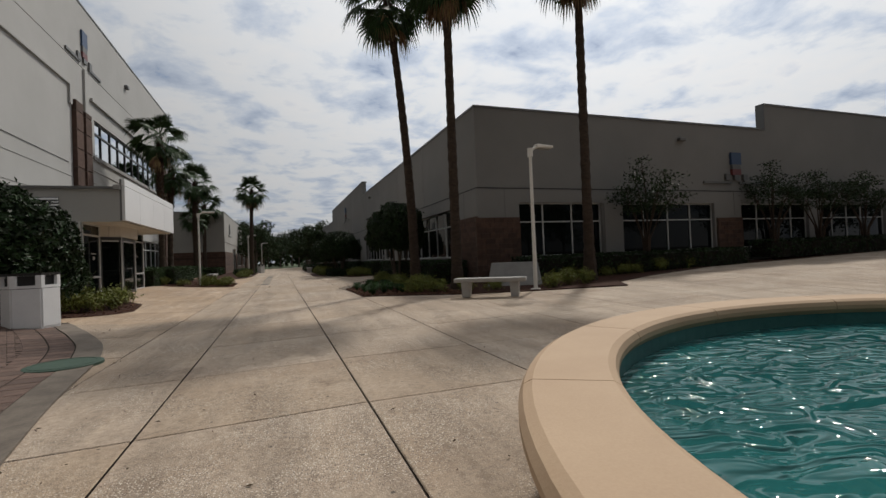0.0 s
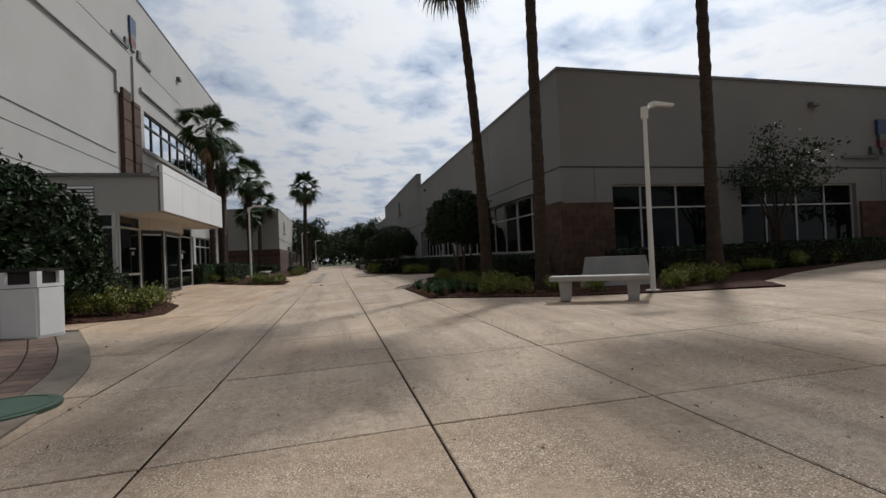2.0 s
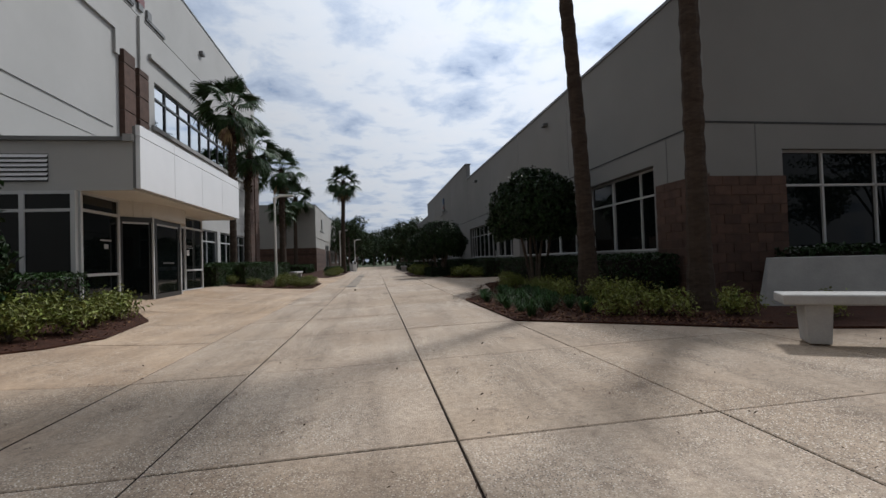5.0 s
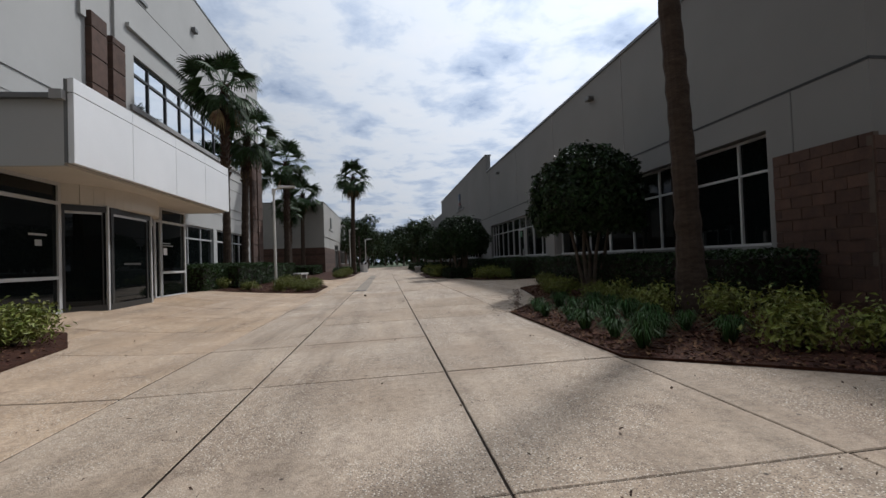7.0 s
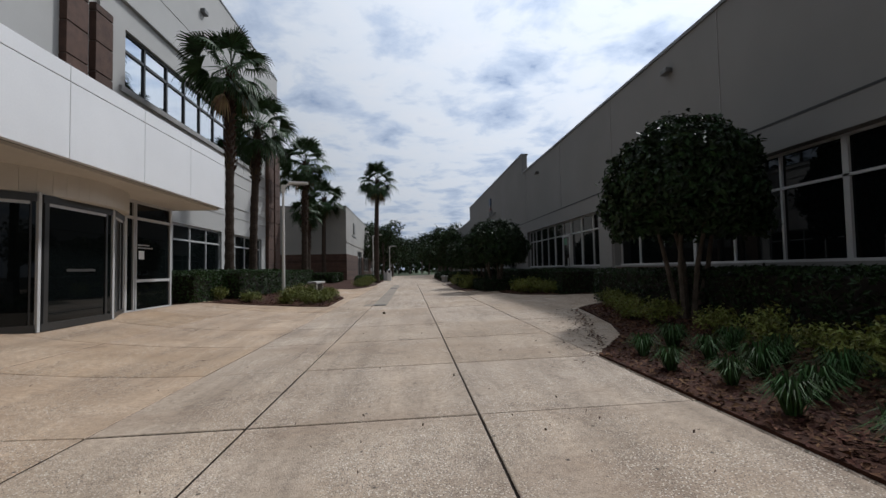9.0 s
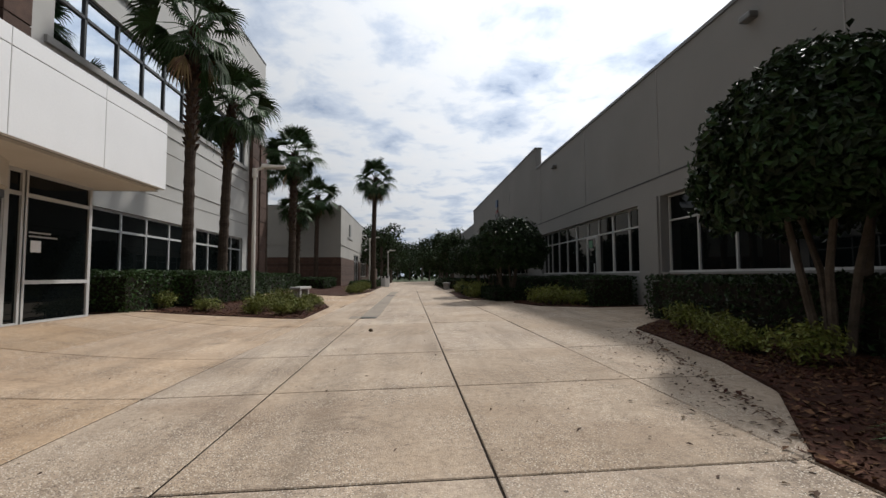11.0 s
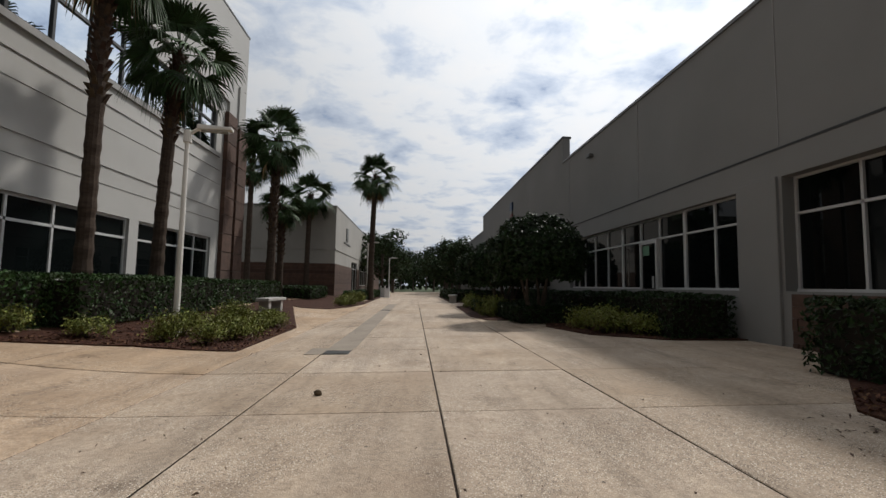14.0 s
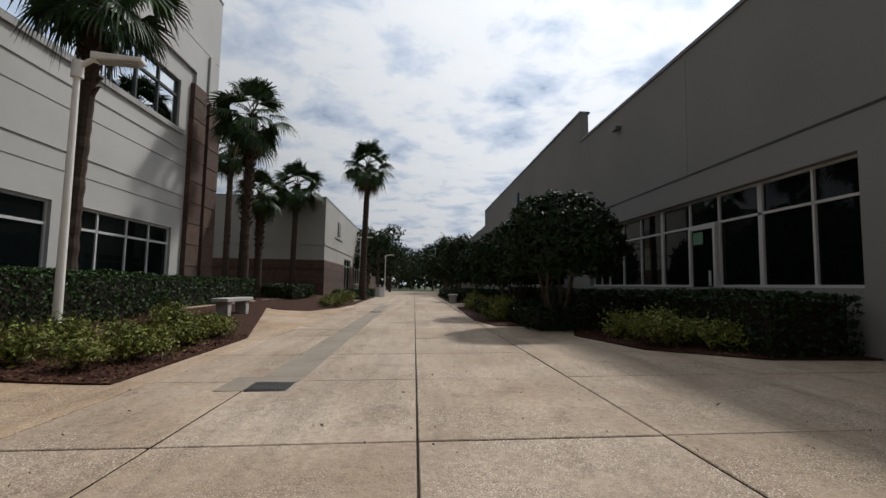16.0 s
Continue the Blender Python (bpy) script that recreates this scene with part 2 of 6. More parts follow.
def slab_material(name, tint):
    """Exposed-aggregate concrete: pale tan, broad stains, streaks along the walk, light and dark stone chips, small dark specks."""
    m = bpy.data.materials.new(name)
    m.use_nodes = True
    nt = m.node_tree
    b = nt.nodes["Principled BSDF"]
    vec = nt.nodes.new("ShaderNodeTexCoord").outputs["Object"]

    def noise_at(scale, detail=4.0, rough=0.6, stretch=None, shift=0.0):
        v = vec
        if stretch:
            mp = nt.nodes.new("ShaderNodeMapping")
            mp.inputs["Scale"].default_value = stretch
            mp.inputs["Location"].default_value = (shift, shift, 0)
            link(nt, v, mp.inputs[0])
            v = mp.outputs[0]
        n = node(nt, "ShaderNodeTexNoise", Scale=scale, Detail=detail, Roughness=rough)
        link(nt, v, n.inputs["Vector"])
        return n.outputs[0]

    broad = noise_at(0.55, 5.0, 0.65)
    mottle = noise_at(17.0, 4.0, 0.75)
    col = ramp(nt, broad, [(0.30, (0.27, 0.195, 0.13)), (0.5, (0.345, 0.262, 0.185)), (0.72, (0.42, 0.33, 0.245))])
    streak = noise_at(1.0, 5.0, 0.6, (2.4, 0.22, 1.0), 3.0)
    col = mix(nt, 1.0, col, ramp(nt, streak, [(0.32, (0.74, 0.73, 0.72)), (0.5, (1.0, 1.0, 1.0)), (0.68, (1.12, 1.11, 1.09))]), "MULTIPLY")
    col = mix(nt, 1.0, col, tint, "MULTIPLY")
    col = mix(nt, 1.0, col, ramp(nt, mottle, [(0.34, (0.76, 0.74, 0.72)), (0.5, (1.02, 1.01, 1.0)), (0.68, (1.22, 1.20, 1.18))]), "MULTIPLY")
    stain = noise_at(1.3, 6.0, 0.7, (1, 1, 1), 11.0)
    col = mix(nt, 1.0, col, ramp(nt, stain, [(0.30, (0.60, 0.57, 0.55)), (0.43, (1, 1, 1))]), "MULTIPLY")
    rust = noise_at(0.42, 5.0, 0.62, (0.8, 1.5, 1.0), 41.0)
    col = mix(nt, ramp(nt, rust, [(0.55, (0, 0, 0)), (0.72, (0.55, 0.55, 0.55))]), col, (0.22, 0.14, 0.085))
    worn = noise_at(0.8, 3.0, 0.6, (1, 1, 1), 23.0)
    patch = ramp(nt, worn, [(0.40, (0.2, 0.2, 0.2)), (0.56, (1, 1, 1))])
    for scale, lo, hi, tone in ((58.0, 0.20, 0.34, (0.72, 0.64, 0.53)), (66.0, 0.22, 0.36, (0.075, 0.055, 0.042))):
        v = node(nt, "ShaderNodeTexVoronoi", Scale=scale)
        link(nt, vec, v.inputs["Vector"])
        chip = ramp(nt, v.outputs["Distance"], [(lo, (0.9, 0.9, 0.9)), (hi, (0, 0, 0))])
        col = mix(nt, math_node(nt, "MULTIPLY", chip, patch), col, tone)
    v = node(nt, "ShaderNodeTexVoronoi", Scale=3.1)
    link(nt, vec, v.inputs["Vector"])
    col = mix(nt, ramp(nt, v.outputs["Distance"], [(0.034, (0.9, 0.9, 0.9)), (0.05, (0, 0, 0))]), col, (0.05, 0.035, 0.025))
    r = nt.nodes.new("ShaderNodeObjectInfo").outputs["Random"]
    hsv = nt.nodes.new("ShaderNodeHueSaturation")
    link(nt, math_node(nt, "ADD", math_node(nt, "MULTIPLY", r, 0.10), 0.95), hsv.inputs["Value"])
    link(nt, math_node(nt, "ADD", math_node(nt, "MULTIPLY", r, -0.12), 1.0), hsv.inputs["Saturation"])
    link(nt, col, hsv.inputs["Color"])
    link(nt, hsv.outputs[0], b.inputs["Base Color"])
    b.inputs["Roughness"].default_value = 0.82
    bp = node(nt, "ShaderNodeBump", Strength=0.9, Distance=0.01)
    link(nt, noise_at(70.0, 3.0, 0.7), bp.inputs["Height"])
    link(nt, bp.outputs[0], b.inputs["Normal"])
    return m


M_SLAB = slab_material("aggregate_concrete", (1.0, 1.0, 1.0))
M_SLAB_OLD = slab_material("weathered_concrete", (1.04, 0.95, 0.83))
M_JOINT = material("joint_sand", (0.014, 0.010, 0.008), (0.045, 0.032, 0.024), 6, 60, 0.95, 0.3, gloss=0.15)
M_WATER = water_material()

# ---------------- mesh helpers ----------------


def ground(x, y=20.0):
    """Height of the paving: a slight cross fall, level round the pool, and a rise to the entrance."""
    k = max(0.0, min(1.0, (-2.0 - x) / 4.4))
    s = 1.0 if x < 0.6 else max(0.0, min(1.0, (y - 6.5) / 5.0))
    return 0.02 * (max(-7, min(30, x)) - 0.6) * s + 0.43 * k * k


def box(bm, x0, x1, y0, y1, z0, z1):
    v = [bm.verts.new(p) for p in ((x0, y0, z0), (x1, y0, z0), (x1, y1, z0), (x0, y1, z0), (x0, y0, z1), (x1, y0, z1), (x1, y1, z1), (x0, y1, z1))]
    for f in ((0, 3, 2, 1), (4, 5, 6, 7), (0, 1, 5, 4), (1, 2, 6, 5), (2, 3, 7, 6), (3, 0, 4, 7)):
        bm.faces.new([v[i] for i in f])
    return v


def rounded(bm, width=0.01, segments=2):
    bmesh.ops.bevel(bm, geom=bm.edges[:], offset=width, segments=segments, affect="EDGES", profile=0.5)


def part(name, bm, mat, parent=None, label="", smooth=False):
    me = bpy.data.meshes.new(name)
    bmesh.ops.recalc_face_normals(bm, faces=bm.faces[:])
    bm.to_mesh(me)
    bm.free()
    me.materials.append(mat)
    if smooth:
        me.polygons.foreach_set("use_smooth", [True] * len(me.polygons))
    ob = new(name, me)
    if parent:
        ob.parent = parent
    if label:
        ob["label"] = label
    return ob


def data_part(name, verts, faces, mat, parent=None, label="", smooth=False):
    me = bpy.data.meshes.new(name)
    me.from_pydata([tuple(v) for v in verts], [], [tuple(f) for f in faces])
    me.materials.append(mat)
    if smooth:
        me.polygons.foreach_set("use_smooth", [True] * len(me.polygons))
    ob = new(name, me)
    if parent:
        ob.parent = parent
    if label:
        ob["label"] = label
    return ob


def shared(name, me, parent, m=None):
    ob = new(name, me)
    ob.parent = parent
    if m is not None:
        ob.matrix_basis = m
    return ob


def thing(name, label, category, group="", kind="", at=(0, 0, 0)):
    ob = new(name)
    ob.empty_display_size = 0.2
    ob.location = at
    return tagged(ob, label, category, group, kind)


def boxpart(name, dims, mat, parent, label="", bevel=0.0):
    bm = bmesh.new()
    box(bm, *dims)
    if bevel:
        rounded(bm, bevel)
    return part(name, bm, mat, parent, label)


def prism(bm, outline, z0, z1):
    """An upright prism over a plan outline; z0 and z1 may be functions of x, y."""
    a = z0 if callable(z0) else (lambda x, y: z0)
    b = z1 if callable(z1) else (lambda x, y: z1)
    lo = [bm.verts.new((x, y, a(x, y))) for x, y in outline]
    hi = [bm.verts.new((x, y, b(x, y))) for x, y in outline]
    n = len(outline)
    bm.faces.new(hi)
    bm.faces.new(lo[::-1])
    for i in range(n):
        bm.faces.new((lo[i], lo[(i + 1) % n], hi[(i + 1) % n], hi[i]))


def tube(bm, points, radii, sides=10, cap=True):
    rings = []
    pts = [Vector(p) for p in points]
    for i, p in enumerate(pts):
        d = (pts[min(i + 1, len(pts) - 1)] - pts[max(i - 1, 0)]).normalized()
        q = d.to_track_quat("Z", "Y")
        rings.append([bm.verts.new(p + q @ Vector((radii[i] * math.cos(2 * math.pi * k / sides), radii[i] * math.sin(2 * math.pi * k / sides), 0))) for k in range(sides)])
    for a, b in zip(rings, rings[1:]):
        for k in range(sides):
            bm.faces.new((a[k], a[(k + 1) % sides], b[(k + 1) % sides], b[k]))
    if cap:
        bm.faces.new(rings[0][::-1])
        bm.faces.new(rings[-1])


def wall_with_holes(bm, axis, plane, thick, u0, u1, z0, z1, holes):
    """A wall along x (axis 'x', facing -y at plane) or along y; thick is signed, away from the face. Holes: (u0, u1, z0, z1)."""
    us = sorted({u0, u1, *[h[0] for h in holes], *[h[1] for h in holes]})
    us = [u for u in us if u0 <= u <= u1]
    a, b = sorted((plane, plane + thick))
    for p, q in zip(us, us[1:]):
        mid, runs, low = (p + q) / 2, [], z0
        for h in sorted([h for h in holes if h[0] < mid < h[1]], key=lambda h: h[2]):
            runs.append((low, h[2]))
            low = h[3]
        runs.append((low, z1))
        for r0, r1 in runs:
            if r1 - r0 > 1e-4:
                if axis == "x":
                    box(bm, p, q, a, b, r0, r1)
                else:
                    box(bm, a, b, p, q, r0, r1)


def glazing(parent, axis, plane, depth, u0, u1, z0, z1, mullions, transoms, frame_mat, glass, wide=(), bar=0.052, name="window", label=""):
    """A framed window as a part of a building: panes, mullions and transoms. plane: outer face of the bars; depth is signed inwards."""
    w = new(name)
    w.parent = parent
    if label:
        w["label"] = label

    def bar_part(nm, p0, p1, q0, q1, proud=0.0):
        a, b = sorted((plane - (math.copysign(proud, depth)), plane + depth))
        dims = (p0, p1, a, b, q0, q1) if axis == "x" else (a, b, p0, p1, q0, q1)
        boxpart(nm, dims, frame_mat, w)

    cuts = [u0, *mullions, u1]
    h = bar / 2
    bar_part("head", u0, u1, z1 - bar, z1)
    bar_part("sill", u0, u1, z0, z0 + bar, 0.03)
    for n, u in enumerate(cuts):
        k = h * (2.2 if u in wide else 1)
        if n == 0:
            bar_part("jamb", u, u + bar, z0 + bar, z1 - bar, 0.002)
        elif n == len(cuts) - 1:
            bar_part("jamb", u - bar, u, z0 + bar, z1 - bar, 0.002)
        else:
            bar_part("mullion", u - k, u + k, z0 + bar, z1 - bar, 0.004)
    for t in transoms:
        bar_part("transom", u0 + bar, u1 - bar, t - h, t + h, -0.004)
    g0, g1 = sorted((plane + depth * 0.45, plane + depth * 0.6))
    zs = [z0, *transoms, z1]
    for p, q in zip(cuts, cuts[1:]):
        for r0, r1 in zip(zs, zs[1:]):
            e = 0.01
            dims = (p + e, q - e, g0, g1, r0 + e, r1 - e) if axis == "x" else (g0, g1, p + e, q - e, r0 + e, r1 - e)
            boxpart("pane", dims, glass, w)
    return w


def leaf_cloud(points, normals, size, jitter=0.9, aspect=0.5, rng=None, fold=0.25):
    """Folded diamond leaves at points, roughly facing along normals. Returns verts, faces."""
    rng = rng or np.random.default_rng(1)
    n = len(points)
    nrm = normals + rng.normal(0, jitter, (n, 3))
    nrm /= np.linalg.norm(nrm, axis=1, keepdims=True) + 1e-9
    ref = rng.normal(0, 1, (n, 3))
    a = np.cross(nrm, ref)
    a /= np.linalg.norm(a, axis=1, keepdims=True) + 1e-9
    b = np.cross(nrm, a)
    s = size * rng.uniform(0.65, 1.25, (n, 1))
    v = np.stack([points - a * s * 0.5, points + b * s * aspect * 0.5 + nrm * s * fold * 0.5, points + a * s * 0.5, points - b * s * aspect * 0.5 + nrm * s * fold * 0.5], 1).reshape(-1, 3)
    i = np.arange(n)[:, None] * 4
    f = np.concatenate([i + [[0, 1, 2]], i + [[0, 2, 3]]])
    return v, f


# ---------------- ground sheet ----------------


def build_ground():
    xs = [-900, -120, -40, -9, -7, -6.4, -5.3, -4.2, -3.2, -2.4, -1.2] + [0.6, 2.4, 4.3, 7, 10, 13] + [20, 30, 60, 150, 900]
    ys = [-900, -100, -20] + [0, 6.5, 9, 11.5] + [14, 20, 40, 60, 80, 110, 160, 300, 900]
    verts = [(x, y, ground(x, y) - 0.10) for y in ys for x in xs]
    n = len(xs)
    faces = [(j * n + i, j * n + i + 1, (j + 1) * n + i + 1, (j + 1) * n + i) for j in range(len(ys) - 1) for i in range(n - 1)]
    tagged(data_part("ground", verts, faces, M_EARTH), "bare brown earth under the paving", "ground", kind="structure")
    v = [(-300, 100, 0.0), (300, 100, 0.0), (300, 400, 0.3), (-300, 400, 0.3)]
    tagged(data_part("far_lawn", v, [(0, 1, 2, 3)], M_GRASS), "dark green lawn beyond the walkway", "lawn", kind="structure")


build_ground()

# ---------------- grey office building, beyond the pool ----------------
RX, RY = 7.35, 17.05       # its corner: side wall runs along y at RX, front wall along x at RY


def build_grey_building():
    b = thing("grey_office_building", "grey-beige stucco office block with dark ribbon windows", "building", at=(RX, RY, 0.14))
    inv = Matrix.Translation((-RX, -RY, -0.14))

    def fix(ob):
        ob.matrix_basis = inv
        return ob

    side_holes = [(18.95, 29.9, 1.17, 3.38), (31.12, 41.9, 1.17, 3.30), (45.0, 52.0, 1.17, 3.3), (53.5, 61.0, 1.17, 3.3), (63, 76, 1.17, 3.3)]
    front_holes = [(9.25, 13.42, 1.10, 3.36), (14.5, 20.15, 1.10, 3.34), (22.0, 27.1, 1.10, 3.34), (28.1, 34.0, 1.10, 3.34), (36, 42, 1.1, 3.34)]
    # upper wall above the ledge, set back a little
    for dims in ((RX + 0.06, RX + 0.4, RY + 0.06, 43.0, 3.92, 7.2), (RX + 0.06, RX + 0.4, 43.0, 69.0, 3.92, 8.45), (RX + 0.06, RX + 0.4, 69.0, 92.0, 3.92, 6.9),
                 (RX + 0.4, 24.05, RY + 0.06, RY + 0.4, 3.92, 7.2), (24.05, 48.0, RY + 0.06, RY + 0.4, 3.92, 8.52)):
        fix(boxpart("upper_wall", dims, M_WALL_GREY, b))
    # lower wall with openings
    for axis, plane, start, end, holes in (("y", RX, RY, 92.0, side_holes), ("x", RY, RX + 0.35, 48.0, front_holes)):
        cuts = sorted({start, end, *[h[0] for h in holes], *[h[1] for h in holes]})
        for u0, u1 in zip(cuts, cuts[1:]):
            hit = [h for h in holes if h[0] < (u0 + u1) / 2 < h[1]]
            for z0, z1 in ([(-0.1, hit[0][2]), (hit[0][3], 3.92)] if hit else [(-0.1, 3.92)]):
                dims = (plane, plane + 0.35, u0, u1, z0, z1) if axis == "y" else (u0, u1, plane, plane + 0.35, z0, z1)
                fix(boxpart("wall_under_window" if hit and z0 < 0 else "lintel" if hit else "lower_wall", dims, M_WALL_GREY, b))
    # sloped ledge that catches the light
    for dims in ("side", "front"):
        bm = bmesh.new()
        if dims == "side":
            v = [bm.verts.new(p) for p in ((RX - 0.004, RY - 0.004, 3.92), (RX - 0.004, 92, 3.92), (RX + 0.1, 92, 4.01), (RX + 0.1, RY + 0.1, 4.01), (RX + 0.1, RY + 0.1, 3.92), (RX + 0.1, 92, 3.92))]
        else:
            v = [bm.verts.new(p) for p in ((RX - 0.004, RY - 0.004, 3.92), (48, RY - 0.004, 3.92), (48, RY + 0.1, 4.01), (RX + 0.1, RY + 0.1, 4.01), (RX + 0.1, RY + 0.1, 3.92), (48, RY + 0.1, 3.92))]
        bm.faces.new((v[0], v[1], v[2], v[3]))
        bm.faces.new((v[0], v[1], v[5], v[4]))
        fix(part("ledge", bm, M_WALL_GREY, b))
    # black strips paint the shadow line of the recess above the ledge
    fix(boxpart("reveal_joint", (RX - 0.012, RX + 0.06, RY - 0.012, 92, 3.925, 3.965), M_BLACK, b))
    fix(boxpart("reveal_joint", (RX + 0.06, 48, RY - 0.012, RY + 0.06, 3.925, 3.965), M_BLACK, b))
    # parapet caps
    for x0, x1, y0, y1, z in ((RX + 0.02, RX + 0.46, RY + 0.02, 43.0, 7.2), (RX + 0.02, RX + 0.46, 42.98, 69.02, 8.45), (RX + 0.02, RX + 0.46, 69.02, 92, 6.9),
                              (RX + 0.46, 24.05, RY + 0.02, RY + 0.46, 7.2), (24.03, 48, RY + 0.02, RY + 0.46, 8.52)):
        fix(boxpart("parapet_cap", (x0, x1, y0, y1, z, z + 0.09), M_CAP, b))
    for x0, x1, y0, y1, z in ((24.0, 24.06, RY + 0.02, RY + 0.46, 7.2),):
        fix(boxpart("parapet_trim", (x0, x1, y0, y1, z + 0.09, 8.6), M_CAP, b))
    fix(boxpart("roof", (RX + 0.4, 48, RY + 0.4, 92, 6.5, 6.7), M_CAP, b))
    fix(boxpart("back_wall", (47.6, 48, RY + 0.4, 92, -0.1, 7), M_WALL_GREY, b))
    # black sheets behind the glass stand in for unlit rooms
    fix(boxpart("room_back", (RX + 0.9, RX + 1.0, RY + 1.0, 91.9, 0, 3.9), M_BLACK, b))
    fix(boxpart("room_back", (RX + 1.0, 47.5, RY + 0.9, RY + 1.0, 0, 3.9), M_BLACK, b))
    # vertical panel joints and wall lights
    for y in (24.2, 30.0, 35.6, 42.1, 50.0, 56.5, 62.5):
        fix(boxpart("panel_joint", (RX + 0.048, RX + 0.062, y - 0.012, y + 0.012, 4.02, 7.18), M_STONE, b))
    fix(boxpart("panel_joint", (RX - 0.008, RX + 0.004, 18.38, 18.40, 2.75, 3.91), M_CAP, b))
    fix(boxpart("panel_joint", (8.58, 8.60, RY - 0.008, RY + 0.004, 2.75, 3.91), M_CAP, b))
    fix(boxpart("panel_joint", (21.5, 21.52, RY - 0.008, RY + 0.004, 2.75, 3.91), M_CAP, b))
    for axis, u, z in (("y", 26.2, 6.55), ("y", 39.4, 6.5), ("x", 18.2, 6.38)):
        bm = bmesh.new()
        if axis == "y":
            box(bm, RX - 0.14, RX + 0.06, u - 0.17, u + 0.17, z - 0.05, z + 0.09)
        else:
            box(bm, u - 0.2, u + 0.2, RY - 0.14, RY + 0.06, z - 0.06, z + 0.09)
        rounded(bm, 0.03)
        fix(part("wall_light", bm, M_CAP, b, "grey wall floodlight"))
    # windows
    G = M_GLASS
    for args in (
        ("y", RX + 0.25, 0.1, 18.95, 29.9, 1.17, 3.38, [19.95, 21.42, 22.8, 24.2, 25.68, 27.2, 28.57], [2.66], (21.42, 25.68)),
        ("y", RX + 0.16, 0.1, 31.12, 41.9, 1.17, 3.30, [32.12, 33.35, 34.6, 35.7, 37.0, 38.2, 39.4, 40.5, 41.2], [2.66], (33.35, 37.0)),
        ("y", RX + 0.16, 0.1, 45.0, 52.0, 1.17, 3.30, [46.2, 47.4, 48.6, 49.8, 51], [2.66], ()),
        ("y", RX + 0.16, 0.1, 53.5, 61.0, 1.17, 3.30, [54.7, 56, 57.2, 58.4, 59.6], [2.66], ()),
        ("y", RX + 0.16, 0.1, 63, 76, 1.17, 3.30, [65, 67, 69, 71, 73], [2.66], ()),
        ("x", RY + 0.16, 0.1, 9.25, 13.42, 1.10, 3.36, [10.45, 11.9], [2.56], ()),
        ("x", RY + 0.16, 0.1, 14.5, 20.15, 1.10, 3.34, [15.85, 17.3, 18.7], [2.56], ()),
        ("x", RY + 0.16, 0.1, 22.0, 27.1, 1.10, 3.34, [23.3, 24.6, 25.9], [2.56], ()),
        ("x", RY + 0.16, 0.1, 28.1, 34.0, 1.10, 3.34, [29.3, 30.6, 31.9], [2.56], ()),
        ("x", RY + 0.16, 0.1, 36.0, 42.0, 1.10, 3.34, [37.5, 39, 40.5], [2.56], ()),
    ):
        ax, pl, dp, u0, u1, z0, z1, mu, tr, wd = args
        fix(glazing(b, ax, pl, dp, u0, u1, z0, z1, mu, tr, M_FRAME, G, wide=wd))
    # glass door in the side wall
    d = fix(new("glass_door"))
    d.parent = b
    d["label"] = "white framed glass door with a green notice"
    for nm, dims in (("stile", (RX + 0.08, RX + 0.2, 34.64, 34.73, 0.15, 2.66)), ("stile", (RX + 0.08, RX + 0.2, 35.57, 35.66, 0.15, 2.66)),
                     ("rail", (RX + 0.085, RX + 0.195, 34.73, 35.57, 2.55, 2.66)), ("rail", (RX + 0.085, RX + 0.195, 34.73, 35.57, 0.15, 0.4))):
        boxpart(nm, dims, M_FRAME, d)
    boxpart("pane", (RX + 0.13, RX + 0.15, 34.73, 35.57, 0.4, 2.55), G, d)
    boxpart("pull_handle", (RX + 0.02, RX + 0.06, 34.77, 34.81, 1.2, 1.55), M_FRAME, d, "steel pull handle")
    boxpart("notice", (RX + 0.122, RX + 0.13, 35.15, 35.53, 2.2, 2.5), M_GREEN_SIGN, d, "pale green paper notice")
    # pillar beside the door bay
    fix(boxpart("pillar", (RX - 0.06, RX + 0.3, 29.98, 31.08, -0.1, 3.40), M_WALL_GREY, b, bevel=0.015))
    fix(boxpart("pier", (13.46, 14.46, RY - 0.10, RY + 0.3, -0.1, 3.34), M_WALL_GREY, b, bevel=0.015))
    # wall signs: abstract emblem over a bar
    for axis, c, z in (("x", 21.75, 4.45), ("y", 54.6, 5.9)):
        s = fix(new("wall_emblem"))
        s.parent = b
        s["label"] = "blue and red emblem with dark bars"

        def flat(nm, u0, u1, z0, z1, mat, out=0.06):
            dims = (u0, u1, RY - out, RY + 0.06, z0, z1) if axis == "x" else (RX - out, RX + 0.06, u0, u1, z0, z1)
            boxpart(nm, dims, mat, s)

        flat("emblem_top", c - 0.34, c + 0.34, z + 0.85, z + 1.45, M_BLUE)
        flat("emblem_band", c - 0.28, c + 0.28, z + 0.62, z + 0.845, M_CAP)
        flat("emblem_base", c - 0.30, c + 0.30, z + 0.32, z + 0.615, M_RED)
        flat("emblem_foot", c - 0.16, c + 0.16, z + 0.06, z + 0.315, M_CAP)
        flat("emblem_side", c - 0.75, c - 0.45, z + 0.06, z + 0.36, M_CAP)
        flat("emblem_side", c + 0.45, c + 0.75, z + 0.06, z + 0.36, M_CAP)
        flat("bar", c - 2.2, c - 0.3, z - 0.12, z - 0.02, M_CAP, 0.03)
        flat("bar", c + 0.2, c + 2.1, z - 0.12, z - 0.02, M_CAP, 0.03)
    return b, fix


GREY_B, GREY_FIX = build_grey_building()


